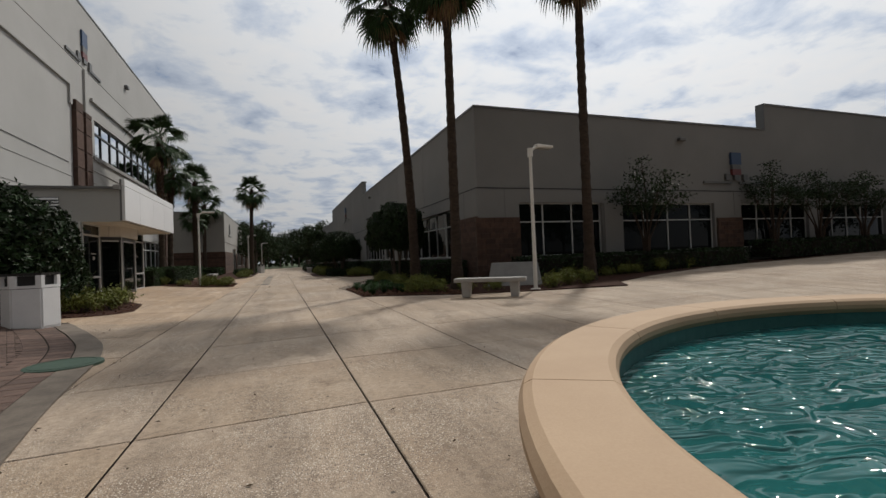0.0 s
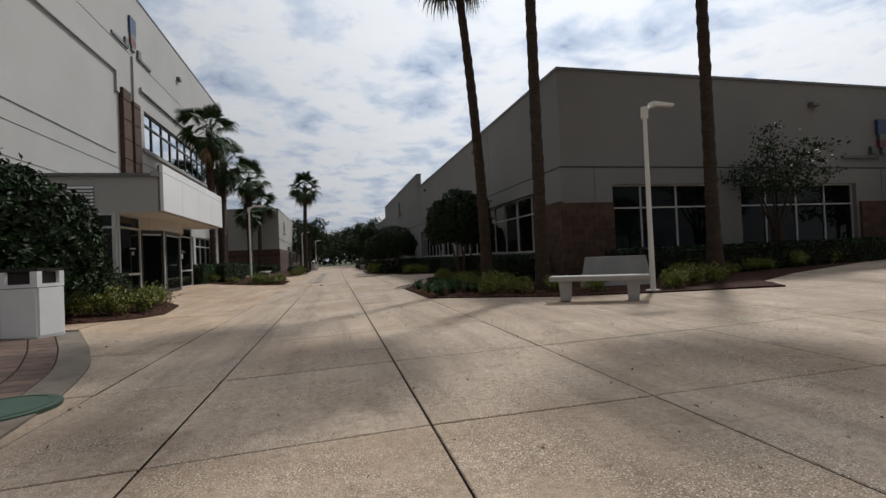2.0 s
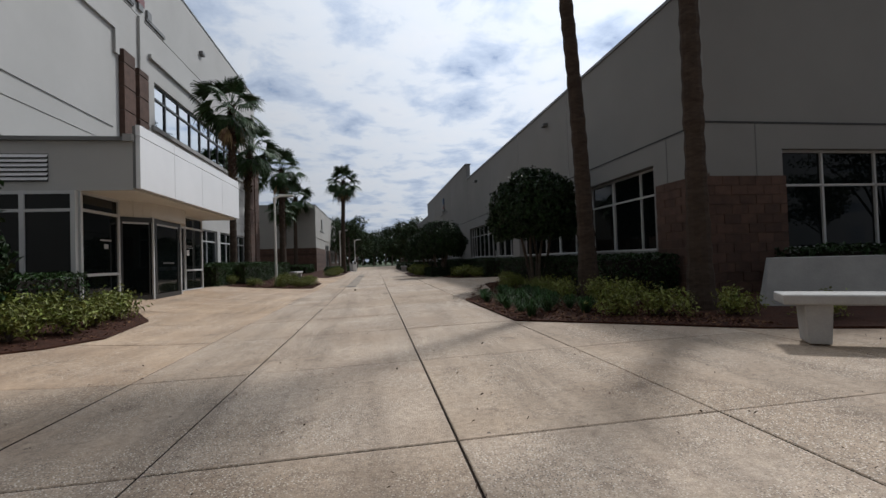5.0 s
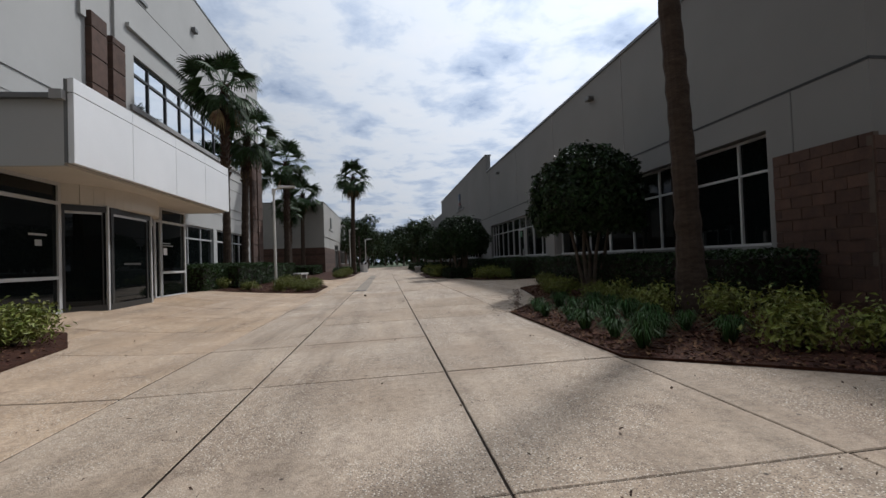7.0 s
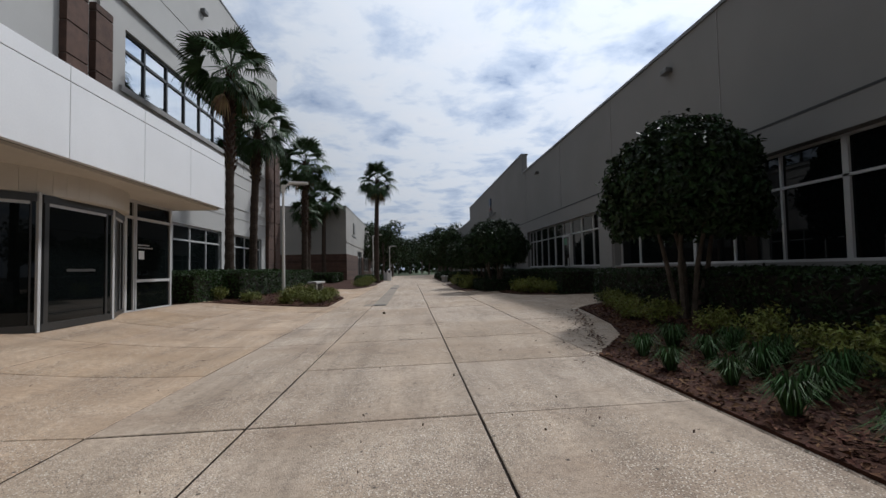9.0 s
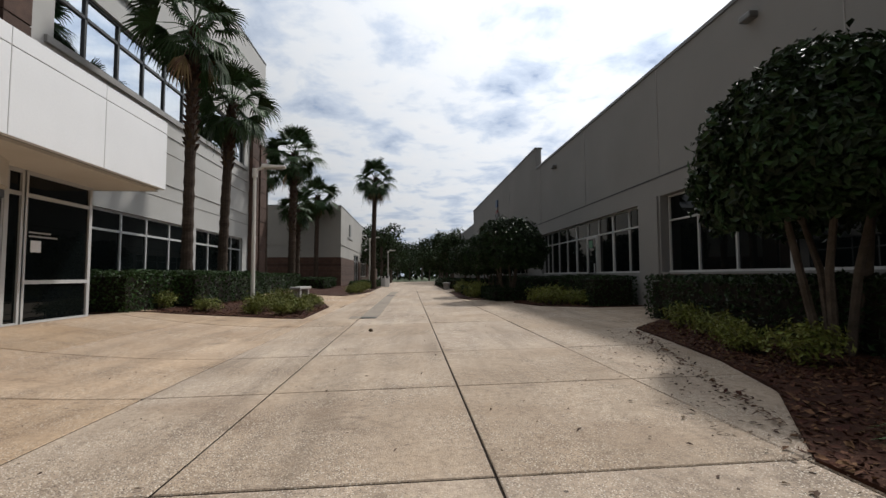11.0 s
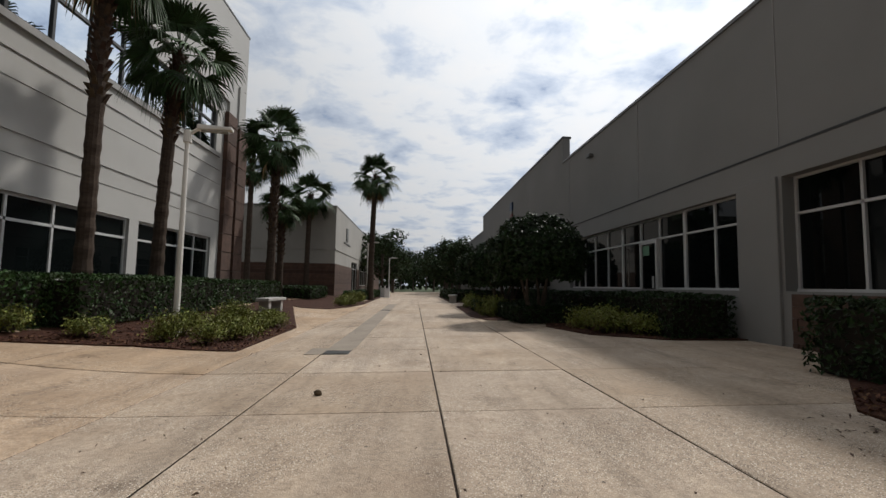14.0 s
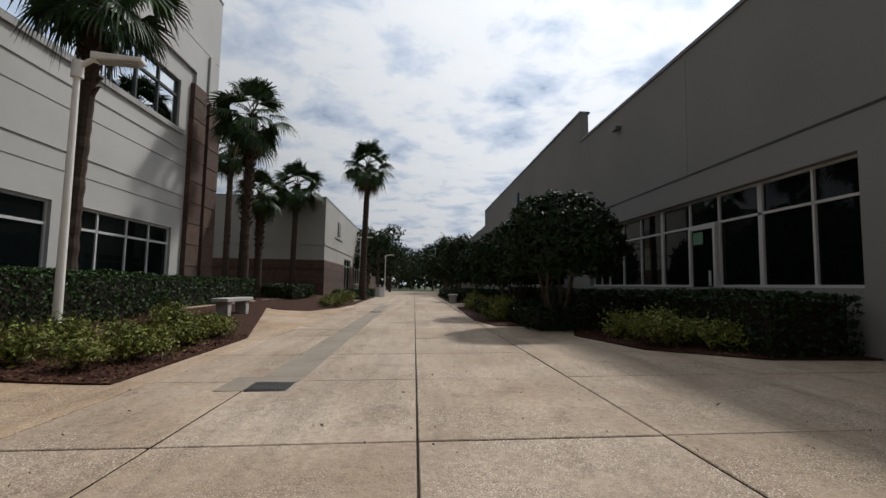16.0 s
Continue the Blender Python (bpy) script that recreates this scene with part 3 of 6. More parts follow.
def block_facing():
    """Brown split-face blocks on the corner pier, the wide pier and under the side windows."""
    def face(axis, u0, u1, z0, z1, out):
        rows = round((z1 - z0) / 0.205)
        h = (z1 - z0) / rows
        dims = (u0, u1, RY - out + 0.02, RY + 0.01, z0, z1) if axis == "x" else (RX - out + 0.02, RX + 0.01, u0, u1, z0, z1)
        GREY_FIX(boxpart("block_backing", dims, M_MORTAR, GREY_B))
        for r in range(rows):
            u = u0 - (0.2 if r % 2 else 0.0)
            while u < u1 - 0.02:
                a, e = max(u, u0), min(u + 0.4, u1)
                if e - a > 0.03:
                    o = out + random.uniform(0, 0.014)
                    g = 0.006
                    if axis == "x":
                        d = (a + g, e - g, RY - o, RY - out + 0.03, z0 + r * h + g, z0 + (r + 1) * h - g)
                    else:
                        d = (RX - o, RX - out + 0.03, a + g, e - g, z0 + r * h + g, z0 + (r + 1) * h - g)
                    GREY_FIX(boxpart("block", d, M_BLOCK, GREY_B))
                u += 0.4

    face("x", RX - 0.11, 9.22, 0.0, 2.74, 0.10)
    face("y", RY - 0.07, 18.73, 0.0, 2.8, 0.10)
    face("x", 20.25, 21.95, 0.0, 2.62, 0.10)
    face("y", 26.0, 29.73, 0.0, 1.12, 0.05)

# ---------------- white two-storey building with the entrance ----------------
LX = -9.25


def build_white_building():
    b = thing("white_office_building", "tall off-white stucco office building with brown block piers", "building", at=(LX, 30, 0.2))
    inv = Matrix.Translation((-LX, -29.95, -0.2)) @ Matrix.Diagonal((1, 1.035, 1.058, 1))

    def fix(ob):
        ob.matrix_basis = inv
        return ob

    up = (28.6, 42.0, 6.95, 8.82)
    low1, low2 = (28.0, 36.1, 1.08, 3.04), (36.6, 41.95, 1.08, 3.04)
    bm = bmesh.new()
    # the wall is built in horizontal courses with recessed grooves between them
    levels = [-0.1, 3.85, 4.41, 5.54, 6.2, 10.95, 14.0]
    for z0, z1 in zip(levels, levels[1:]):
        wall_with_holes(bm, "y", LX, -0.35, 26.5, 45.3, z0 + (0.02 if z0 > 0 else 0), z1 - 0.02, [h for h in (up, low1, low2) if h[2] < z1 and h[3] > z0])
    near = [-0.1, 3.85, 4.41, 5.43, 10.95, 14.0]
    for z0, z1 in zip(near, near[1:]):
        wall_with_holes(bm, "y", LX, -0.35, -20.0, 26.5, z0 + (0.02 if z0 > 0 else 0), z1 - 0.02, [])
    fix(part("wall", bm, M_WALL_WHITE, b))
    fix(boxpart("groove_backing", (LX - 0.33, LX - 0.035, -20, 28.5, 3.5, 13.9), M_WALL_WHITE, b))
    fix(boxpart("groove_backing", (LX - 0.33, LX - 0.035, 42.1, 45.25, 3.5, 13.9), M_WALL_WHITE, b))
    fix(boxpart("groove_backing", (LX - 0.33, LX - 0.035, 28.5, 42.1, 3.5, 6.8), M_WALL_WHITE, b))
    fix(boxpart("groove_backing", (LX - 0.33, LX - 0.035, 28.5, 42.1, 9.0, 13.9), M_WALL_WHITE, b))
    fix(boxpart("end_wall", (LX - 24, LX - 0.35, 44.95, 45.3, -0.1, 14.0), M_WALL_WHITE, b))
    fix(boxpart("roof", (LX - 24, LX - 0.35, -20, 44.95, 13.2, 13.4), M_CAP, b))
    fix(boxpart("parapet_cap", (LX - 0.4, LX + 0.03, -20, 45.33, 14.0, 14.08), M_CAP, b))
    # black sheet painting the darkness of the rooms
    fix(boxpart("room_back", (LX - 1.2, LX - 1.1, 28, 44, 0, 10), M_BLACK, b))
    for z in (4.41, 6.2):
        fix(boxpart("fillet", (LX - 0.02, LX + 0.035, 27.8 if z < 6 else 27.8, 42.7, z - 0.03, z + 0.02), M_WALL_WHITE, b))
        fix(boxpart("fillet", (LX - 0.02, LX + 0.035, -20, 25.4, z - 0.17, z - 0.12), M_WALL_WHITE, b))
    # raised frame round the blank panel, and hood over the upper windows
    fix(boxpart("panel_frame", (LX - 0.02, LX + 0.10, -20, 25.75, 9.55, 9.75), M_WALL_WHITE, b))
    fix(boxpart("panel_frame", (LX - 0.02, LX + 0.10, 25.5, 25.75, 8.7, 9.55), M_WALL_WHITE, b))
    fix(boxpart("window_hood", (LX - 0.02, LX + 0.13, 28.1, 43.1, 9.62, 9.78), M_WALL_WHITE, b))
    fix(boxpart("window_hood", (LX - 0.02, LX + 0.13, 42.95, 43.1, 8.85, 9.62), M_WALL_WHITE, b))
    fix(boxpart("window_sill", (LX - 0.02, LX + 0.09, 28.3, 42.3, 6.75, 6.93), M_STONE, b))
    fix(boxpart("pier_strip", (LX - 0.02, LX + 0.10, 27.25, 27.6, 8.8, 10.9), M_WALL_WHITE, b))
    fix(boxpart("pier_strip", (LX - 0.02, LX + 0.10, 44.2, 44.7, 8.9, 10.9), M_WALL_WHITE, b))
    fix(glazing(b, "y", LX - 0.10, -0.12, *up, [29.85, 31.3, 32.65, 34.0, 35.4, 36.8, 38.1, 39.35, 40.65], [8.2], M_FRAME_DK, M_GLASS_BLUE, bar=0.09))
    fix(glazing(b, "y", LX - 0.10, -0.10, *low1, [29.0, 30.33, 31.75, 33.15, 34.65], [2.43], M_FRAME, M_GLASS, bar=0.07))
    fix(glazing(b, "y", LX - 0.10, -0.10, *low2, [38.0, 39.4, 40.65], [2.43], M_FRAME, M_GLASS, bar=0.07))
    # emblem high on the wall
    s = fix(new("wall_emblem"))
    s.parent = b
    s["label"] = "blue and red emblem with dark bars"
    for nm, y0, y1, z0, z1, mat in (("emblem_top", 27.1, 27.75, 12.0, 12.75, M_BLUE), ("emblem_band", 27.16, 27.69, 11.72, 11.995, M_CAP), ("emblem_base", 27.14, 27.71, 11.45, 11.715, M_RED), ("emblem_foot", 27.25, 27.6, 11.2, 11.445, M_CAP),
                                    ("emblem_side", 26.55, 26.9, 11.15, 11.5, M_CAP), ("emblem_side", 27.95, 28.3, 11.15, 11.5, M_CAP),
                                    ("bar", 25.3, 26.9, 11.08, 11.2, M_CAP), ("bar", 27.9, 29.6, 11.08, 11.2, M_CAP)):
        boxpart(nm, (LX - 0.02, LX + 0.07 + (0.02 if "emblem" in nm else 0), y0, y1, z0, z1), mat, s)
    for y in (22.5, 34.0):
        bm = bmesh.new()
        box(bm, LX - 0.02, LX + 0.2, y - 0.2, y + 0.2, 12.3, 12.5)
        rounded(bm, 0.03)
        fix(part("wall_light", bm, M_CAP, b, "grey wall floodlight"))
    # brown block piers: two columns with a dark gap
    for y0, y1, zb, zt in ((25.85, 26.65, 4.2, 9.0), (26.95, 27.7, 4.2, 8.75), (42.75, 43.85, -0.1, 9.1), (44.15, 45.28, -0.1, 8.75)):
        p = fix(new("block_pier"))
        p.parent = b
        boxpart("core", (LX - 0.02, LX + 0.17, y0 + 0.02, y1 - 0.02, zb, zt), M_MORTAR, p)
        z = zb
        while z < zt - 0.05:
            top = min(z + 0.86, zt)
            boxpart("block", (LX - 0.02, LX + 0.20, y0, y1, z + 0.02, top - 0.02), M_BLOCK, p, bevel=0.012)
            z = top
    return b


build_white_building()


def build_canopy():
    c = thing("entrance_canopy", "white metal panel canopy over the glass entrance", "canopy", at=(-5.2, 23.5, 3.0))
    inv = Matrix.Translation((5.2, -23.5, -3.0))
    F = -5.3
    y0, y1 = 19.8, 27.75
    cuts = [y0, 21.7, 23.75, 25.7, y1]
    for a, b_ in zip(cuts, cuts[1:]):
        for z0, z1 in ((3.03, 4.27), (4.285, 4.54)):
            boxpart("fascia_panel", (F - 0.10, F, a + 0.006, b_ - 0.006, z0, z1), M_PANEL, c, bevel=0.006).matrix_basis = inv
    for args in (("fascia_backing", (F - 0.16, F - 0.10, y0, y1, 3.04, 4.52), M_CAP), ("side_panel", (LX, F - 0.16, y0, y0 + 0.1, 2.99, 4.15), M_WALL_WHITE),
                 ("side_panel", (LX, F - 0.16, y1 - 0.1, y1, 2.99, 4.15), M_WALL_WHITE), ("soffit", (LX, F - 0.16, y0 + 0.1, y1 - 0.1, 2.99, 3.05), M_SOFFIT),
                 ("roof_deck", (LX, F - 0.16, y0 + 0.1, y1 - 0.1, 4.05, 4.12), M_CAP), ("flashing", (LX, F - 0.2, y0 - 0.1, y0 + 0.14, 4.15, 4.24), M_CAP),
                 ("gutter_end", (F - 0.32, F - 0.12, y0 - 0.12, y0, 4.13, 4.3), M_STONE)):
        boxpart(args[0], args[1], args[2], c).matrix_basis = inv
    lv = new("louvre")
    lv.parent = c
    lv.matrix_basis = inv
    lv["label"] = "white slatted louvre"
    boxpart("backing", (-8.3, -7.25, y0 - 0.01, y0, 3.2, 3.85), M_BLACK, lv)
    for k in range(6):
        bm = bmesh.new()
        z = 3.23 + k * 0.105
        v = [bm.verts.new(p) for p in ((-8.3, y0 - 0.06, z), (-7.25, y0 - 0.06, z), (-7.25, y0 - 0.005, z + 0.07), (-8.3, y0 - 0.005, z + 0.07),
                                       (-8.3, y0 - 0.06, z + 0.015), (-7.25, y0 - 0.06, z + 0.015), (-7.25, y0 - 0.005, z + 0.085), (-8.3, y0 - 0.005, z + 0.085))]
        for f in ((0, 1, 2, 3), (7, 6, 5, 4), (0, 4, 5, 1), (1, 5, 6, 2), (2, 6, 7, 3), (3, 7, 4, 0)):
            bm.faces.new([v[i] for i in f])
        part("slat", bm, M_PANEL, lv)


build_canopy()


def build_vestibule():
    v = thing("entrance_vestibule", "glazed entrance vestibule with dark glass doors", "entrance", at=(-6.4, 23.3, 0.29))
    inv = Matrix.Translation((6.15, -24.2875, -0.29)) @ Matrix.Diagonal((1, 1.05, 1, 1))
    X, Z0, Z1 = -6.4, 0.25, 2.99

    def bit(nm, dims, mat, label=""):
        ob = boxpart(nm, dims, mat, v, label)
        ob.matrix_basis = inv

    def seg(nm, p, q, z0, z1, th, mat, label=""):
        """An upright slab from plan point p to q."""
        d = Vector((q[0] - p[0], q[1] - p[1], 0)).normalized()
        o = Vector((-d.y, d.x, 0)) * th / 2
        bm = bmesh.new()
        prism(bm, [(p[0] + o.x, p[1] + o.y), (q[0] + o.x, q[1] + o.y), (q[0] - o.x, q[1] - o.y), (p[0] - o.x, p[1] - o.y)], z0, z1)
        ob = part(nm, bm, mat, v, label)
        ob.matrix_basis = inv

    # near end wall, facing the plaza
    Y0 = 19.75
    for x in (-8.6, -7.5, X - 0.05):
        bit("post", (x - 0.05, x + 0.05, Y0 - 0.05, Y0 + 0.05, Z0, Z1), M_FRAME)
    for z in (Z0 + 0.02, 0.95, 2.5, Z1 - 0.08):
        bit("rail", (-8.55, X - 0.1, Y0 - 0.04, Y0 + 0.04, z, z + 0.07), M_FRAME)
    for x0, x1 in ((-8.55, -7.55), (-7.45, X - 0.1)):
        for z0, z1 in ((0.34, 0.95), (1.02, 2.5), (2.57, 2.91)):
            bit("pane", (x0, x1, Y0 - 0.01, Y0 + 0.01, z0, z1), M_GLASS)
    # corner column
    bit("corner_column", (X - 0.36, X - 0.09, Y0 + 0.06, Y0 + 0.30, Z0, Z1), M_WALL_WHITE)

    def bay(y0, y1, low=True):
        for y in (y0, y1):
            bit("post", (X - 0.05, X + 0.05, y - 0.04, y + 0.04, Z0, Z1), M_FRAME)
        for z in (Z0, *((0.98,) if low else ()), 2.52, Z1 - 0.07):
            bit("rail", (X - 0.045, X + 0.045, y0 + 0.04, y1 - 0.04, z, z + 0.07), M_FRAME)
        spans = ((0.32, 0.98), (1.05, 2.52), (2.59, 2.92)) if low else ((0.32, 2.52), (2.59, 2.92))
        for z0, z1 in spans:
            bit("pane", (X - 0.01, X + 0.01, y0 + 0.03, y1 - 0.03, z0, z1), M_GLASS)

    bay(19.85, 21.35)
    bay(25.45, 27.0)
    bay(25.08, 25.40, low=False)
    # door drum: three facets standing out of the front, with a curved header over them
    corners = [(X, 21.4), (-5.86, 22.05), (-5.92, 23.95), (X, 25.04)]
    curve = []
    for k in range(17):
        y = 21.4 + (25.04 - 21.4) * k / 16
        f = (y - 21.4) / (25.04 - 21.4)
        curve.append((X + 0.66 * math.sin(math.pi * f) ** 0.62, y))
    for p, q in zip(curve, curve[1:]):
        seg("header", p, q, 2.56, Z1, 0.08, M_SOFFIT)
    bm = bmesh.new()
    prism(bm, curve, 2.545, 2.56)
    part("header_soffit", bm, M_SOFFIT, v).matrix_basis = inv
    for p in corners:
        bit("post", (p[0] - 0.035, p[0] + 0.035, p[1] - 0.03, p[1] + 0.03, Z0, 2.58), M_FRAME)
    for a, b_ in zip(corners, corners[1:]):
        A, B = Vector((*a, 0)), Vector((*b_, 0))

        def at(t):
            p = A.lerp(B, t)
            return (p.x, p.y)

        seg("sill", at(0.03), at(0.97), Z0, Z0 + 0.13, 0.07, M_FRAME_DK)
        seg("head", at(0.03), at(0.97), 2.42, 2.55, 0.09, M_FRAME_DK)
        seg("stile", at(0.05), at(0.10), Z0 + 0.13, 2.42, 0.07, M_FRAME_DK)
        seg("stile", at(0.87), at(0.90), Z0 + 0.13, 2.42, 0.06, M_FRAME_DK)
        seg("rail", at(0.10), at(0.87), 2.37, 2.42, 0.06, M_FRAME)
        seg("pane", at(0.10), at(0.87), Z0 + 0.13, 2.37, 0.02, M_GLASS)
        seg("pane", at(0.90), at(0.97), Z0 + 0.13, 2.42, 0.02, M_GLASS)
    # inner revolving wings
    seg("wing", (-7.3, 23.2), (-6.1, 22.6), Z0, 2.4, 0.05, M_FRAME_DK)
    seg("wing", (-7.3, 23.2), (-6.15, 23.6), Z0, 2.4, 0.05, M_FRAME_DK)
    bit("push_bar", (-5.90, -5.87, 22.6, 23.4, 1.25, 1.3), M_IRON)
    # notices on the glass: bars of lettering over a white card
    bit("notice", (X + 0.012, X + 0.016, 25.62, 25.84, 1.55, 1.76), M_PAPER, "white notice card")
    for k in range(2):
        bit("lettering", (X + 0.012, X + 0.015, 25.58, 26.2 - 0.15 * k, 1.82 + 0.07 * k, 1.85 + 0.07 * k), M_STONE)
    bit("lettering", (X + 0.012, X + 0.015, 20.6, 21.05, 1.86, 1.9), M_STONE)
    bit("notice", (X + 0.012, X + 0.016, 20.75, 20.92, 1.66, 1.78), M_STONE)
    # black sheet in place of a shaded interior
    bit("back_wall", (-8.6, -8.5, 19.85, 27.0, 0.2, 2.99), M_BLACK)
    bit("far_side_pane", (-8.5, X - 0.06, 26.98, 27.0, 0.3, 2.95), M_GLASS)


build_vestibule()

# ---------------- cream warehouse farther on ----------------


def build_warehouse():
    WX, WY = -5.95, 54.2
    b = thing("cream_warehouse", "low cream stucco warehouse with a brown block base", "building", at=(WX, WY * 1.065, 0))
    inv = Matrix.Translation((-WX, -WY * 1.065, 0)) @ Matrix.Diagonal((1, 1.065, 1.125, 1))

    def fix(ob):
        ob.matrix_basis = inv
        return ob

    holes = [(63, 67, 0.2, 3.0), (69, 76, 0.9, 3.0), (79, 86, 0.9, 3.0)]
    bm = bmesh.new()
    wall_with_holes(bm, "y", WX, -0.3, WY, 96, 2.45, 6.45, holes)
    box(bm, -40, WX - 0.3, WY, WY + 0.3, 2.45, 6.45)
    fix(part("wall", bm, M_WALL_FAR, b))
    bm = bmesh.new()
    wall_with_holes(bm, "y", WX + 0.02, -0.3, WY + 0.02, 96, -0.2, 2.44, holes)
    box(bm, -40, WX - 0.28, WY - 0.02, WY + 0.3, -0.2, 2.44)
    fix(part("base_backing", bm, M_MORTAR, b))
    for z in range(11):
        z0 = -0.2 + z * 0.24
        fix(boxpart("block_course", (-40, WX + 0.035, WY - 0.04, WY - 0.02, z0 + 0.01, z0 + 0.23), M_BLOCK, b))
        for y0, y1 in ((WY, 63), (67, 69), (76, 79), (86, 96)):
            fix(boxpart("block_course", (WX + 0.02, WX + 0.04, y0, y1, z0 + 0.01, z0 + 0.23), M_BLOCK, b))
    fix(boxpart("parapet_cap", (WX - 0.34, WX + 0.03, WY - 0.03, 96, 6.45, 6.52), M_CAP, b))
    fix(boxpart("parapet_cap", (-40, WX - 0.34, WY - 0.03, WY + 0.34, 6.45, 6.52), M_CAP, b))
    fix(boxpart("roof", (-40, WX - 0.3, WY + 0.3, 96, 5.9, 6.0), M_CAP, b))
    fix(boxpart("ledge", (WX - 0.1, WX + 0.05, WY - 0.05, 96, 3.4, 3.5), M_WALL_FAR, b))
    fix(boxpart("ledge", (-40, WX - 0.1, WY - 0.05, WY + 0.05, 3.4, 3.5), M_WALL_FAR, b))
    # added black sheet for the unlit inside
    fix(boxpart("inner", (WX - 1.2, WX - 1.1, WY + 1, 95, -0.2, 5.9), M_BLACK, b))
    for u0, u1, z0, z1 in holes:
        k = max(2, int((u1 - u0) / 1.5))
        fix(glazing(b, "y", WX - 0.08, -0.1, u0, u1, z0, z1, [u0 + (u1 - u0) * i / k for i in range(1, k)], [2.4], M_FRAME, M_GLASS))
    s = fix(new("wall_emblem"))
    s.parent = b
    s["label"] = "small dark emblem and bar"
    boxpart("emblem_top", (WX - 0.02, WX + 0.08, 59.2, 60.2, 4.5, 5.5), M_CAP, s)
    boxpart("bar", (WX - 0.02, WX + 0.05, 58.2, 61.5, 4.2, 4.32), M_CAP, s)


build_warehouse()
block_facing()
# ---------------- paving ----------------
ROWS_Y = [-16, -12, -8, -5.6, -3.5, -1.4, 0.7, 2.6, 4.64, 6.6, 8.69, 10.94, 13.27, 15.68, 17.83, 19.84, 21.9, 23.965, 26.0, 27.97, 30.1, 32.1, 34.15, 36.15]
ROWS_Y += [36.15 + 2.04 * k for k in range(1, 12)] + [62, 66, 71, 77, 84, 92, 100]
COLS_X = [-12, -9.25, -6.9, -4.88, -2.41, -1.23, 0.6, 2.41, 4.8, 7.1, 9.3, 11.4, 13.2, 15, 17, 20, 23, 26, 30, 36]


def slab(parent, x0, x1, y0, y1, gap=0.0085, thick=0.09):
    """One paving slab with chamfered upper edges, its top on the ground surface."""
    n = 4 if x1 < -2.3 else 1
    lift = random.uniform(-0.0025, 0.0025)
    verts, faces = [], []

    def ring(inset, dz):
        k = len(verts)
        xs = [x0 + inset + (x1 - x0 - 2 * inset) * i / n for i in range(n + 1)]
        verts.extend([(x, y0 + inset, ground(x, y0) + dz) for x in xs] + [(x, y1 - inset, ground(x, y1) + dz) for x in reversed(xs)])
        return list(range(k, len(verts)))

    a, b, c = ring(gap, -thick), ring(gap, lift - 0.007), ring(gap + 0.007, lift)
    m = len(a)
    for i in range(m):
        j = (i + 1) % m
        faces += [(a[i], a[j], b[j], b[i]), (b[i], b[j], c[j], c[i])]
    for i in range(n):
        faces.append((c[i], c[i + 1], c[m - 2 - i], c[m - 1 - i]))
    ob = data_part("slab", verts, faces, M_SLAB_OLD if x1 < -2.3 and y0 > 13 else M_SLAB, parent)
    ob.data.materials.append(M_JOINT)          # sides in the dark joint colour
    for i in range(0, 2 * m, 2):
        ob.data.polygons[i].material_index = 1
    return ob


POOL_C, POOL_R, POOL_W = (3.86, 0.46), 3.52, 0.46


def build_paving():
    p = thing("pavement", "pale tan exposed-aggregate concrete slabs with dark joints", "pavement", kind="structure")
    rest_v, rest_f, sand_v, sand_f = [], [], [], []
    for j, (y0, y1) in enumerate(zip(ROWS_Y, ROWS_Y[1:])):
        for i, (x0, x1) in enumerate(zip(COLS_X, COLS_X[1:])):
            if x1 <= -8.6 and y0 > -2:
                continue
            for s in range(8):
                xa, xb, k = x0 + (x1 - x0) * s / 8, x0 + (x1 - x0) * (s + 1) / 8, len(sand_v)
                sand_v += [(x, y, ground(x, y) - (0.016 if x0 > -2.4 else 0.024)) for x, y in ((xa, y0), (xb, y0), (xb, y1), (xa, y1))]
                sand_f.append((k, k + 1, k + 2, k + 3))
            near = -7 < x0 and x1 < 8.4 and 0 < y0 < 50
            if near:
                slab(p, x0, x1, y0, y1, 0.007 if x0 > 0.5 else 0.009)
            else:
                g, k = 0.008, len(rest_v)
                rest_v += [(x0 + g, y0 + g, ground(x0, y0)), (x1 - g, y0 + g, ground(x1, y0)), (x1 - g, y1 - g, ground(x1, y1)), (x0 + g, y1 - g, ground(x0, y1))]
                rest_v += [(x0 + g, y0 + g, ground(x0, y0) - 0.09), (x1 - g, y0 + g, ground(x1, y0) - 0.09), (x1 - g, y1 - g, ground(x1, y1) - 0.09), (x0 + g, y1 - g, ground(x0, y1) - 0.09)]
                rest_f += [(k, k + 1, k + 2, k + 3)] + [(k + a, k + b, k + 4 + b, k + 4 + a) for a, b in ((0, 1), (1, 2), (2, 3), (3, 0))]
    data_part("joint_sand", sand_v, sand_f, M_JOINT, p, "brown sand in the joints")
    ob = data_part("far_slabs", rest_v, rest_f, M_SLAB, p)
    ob["kind"] = "stuff"


# ---------------- pool ----------------


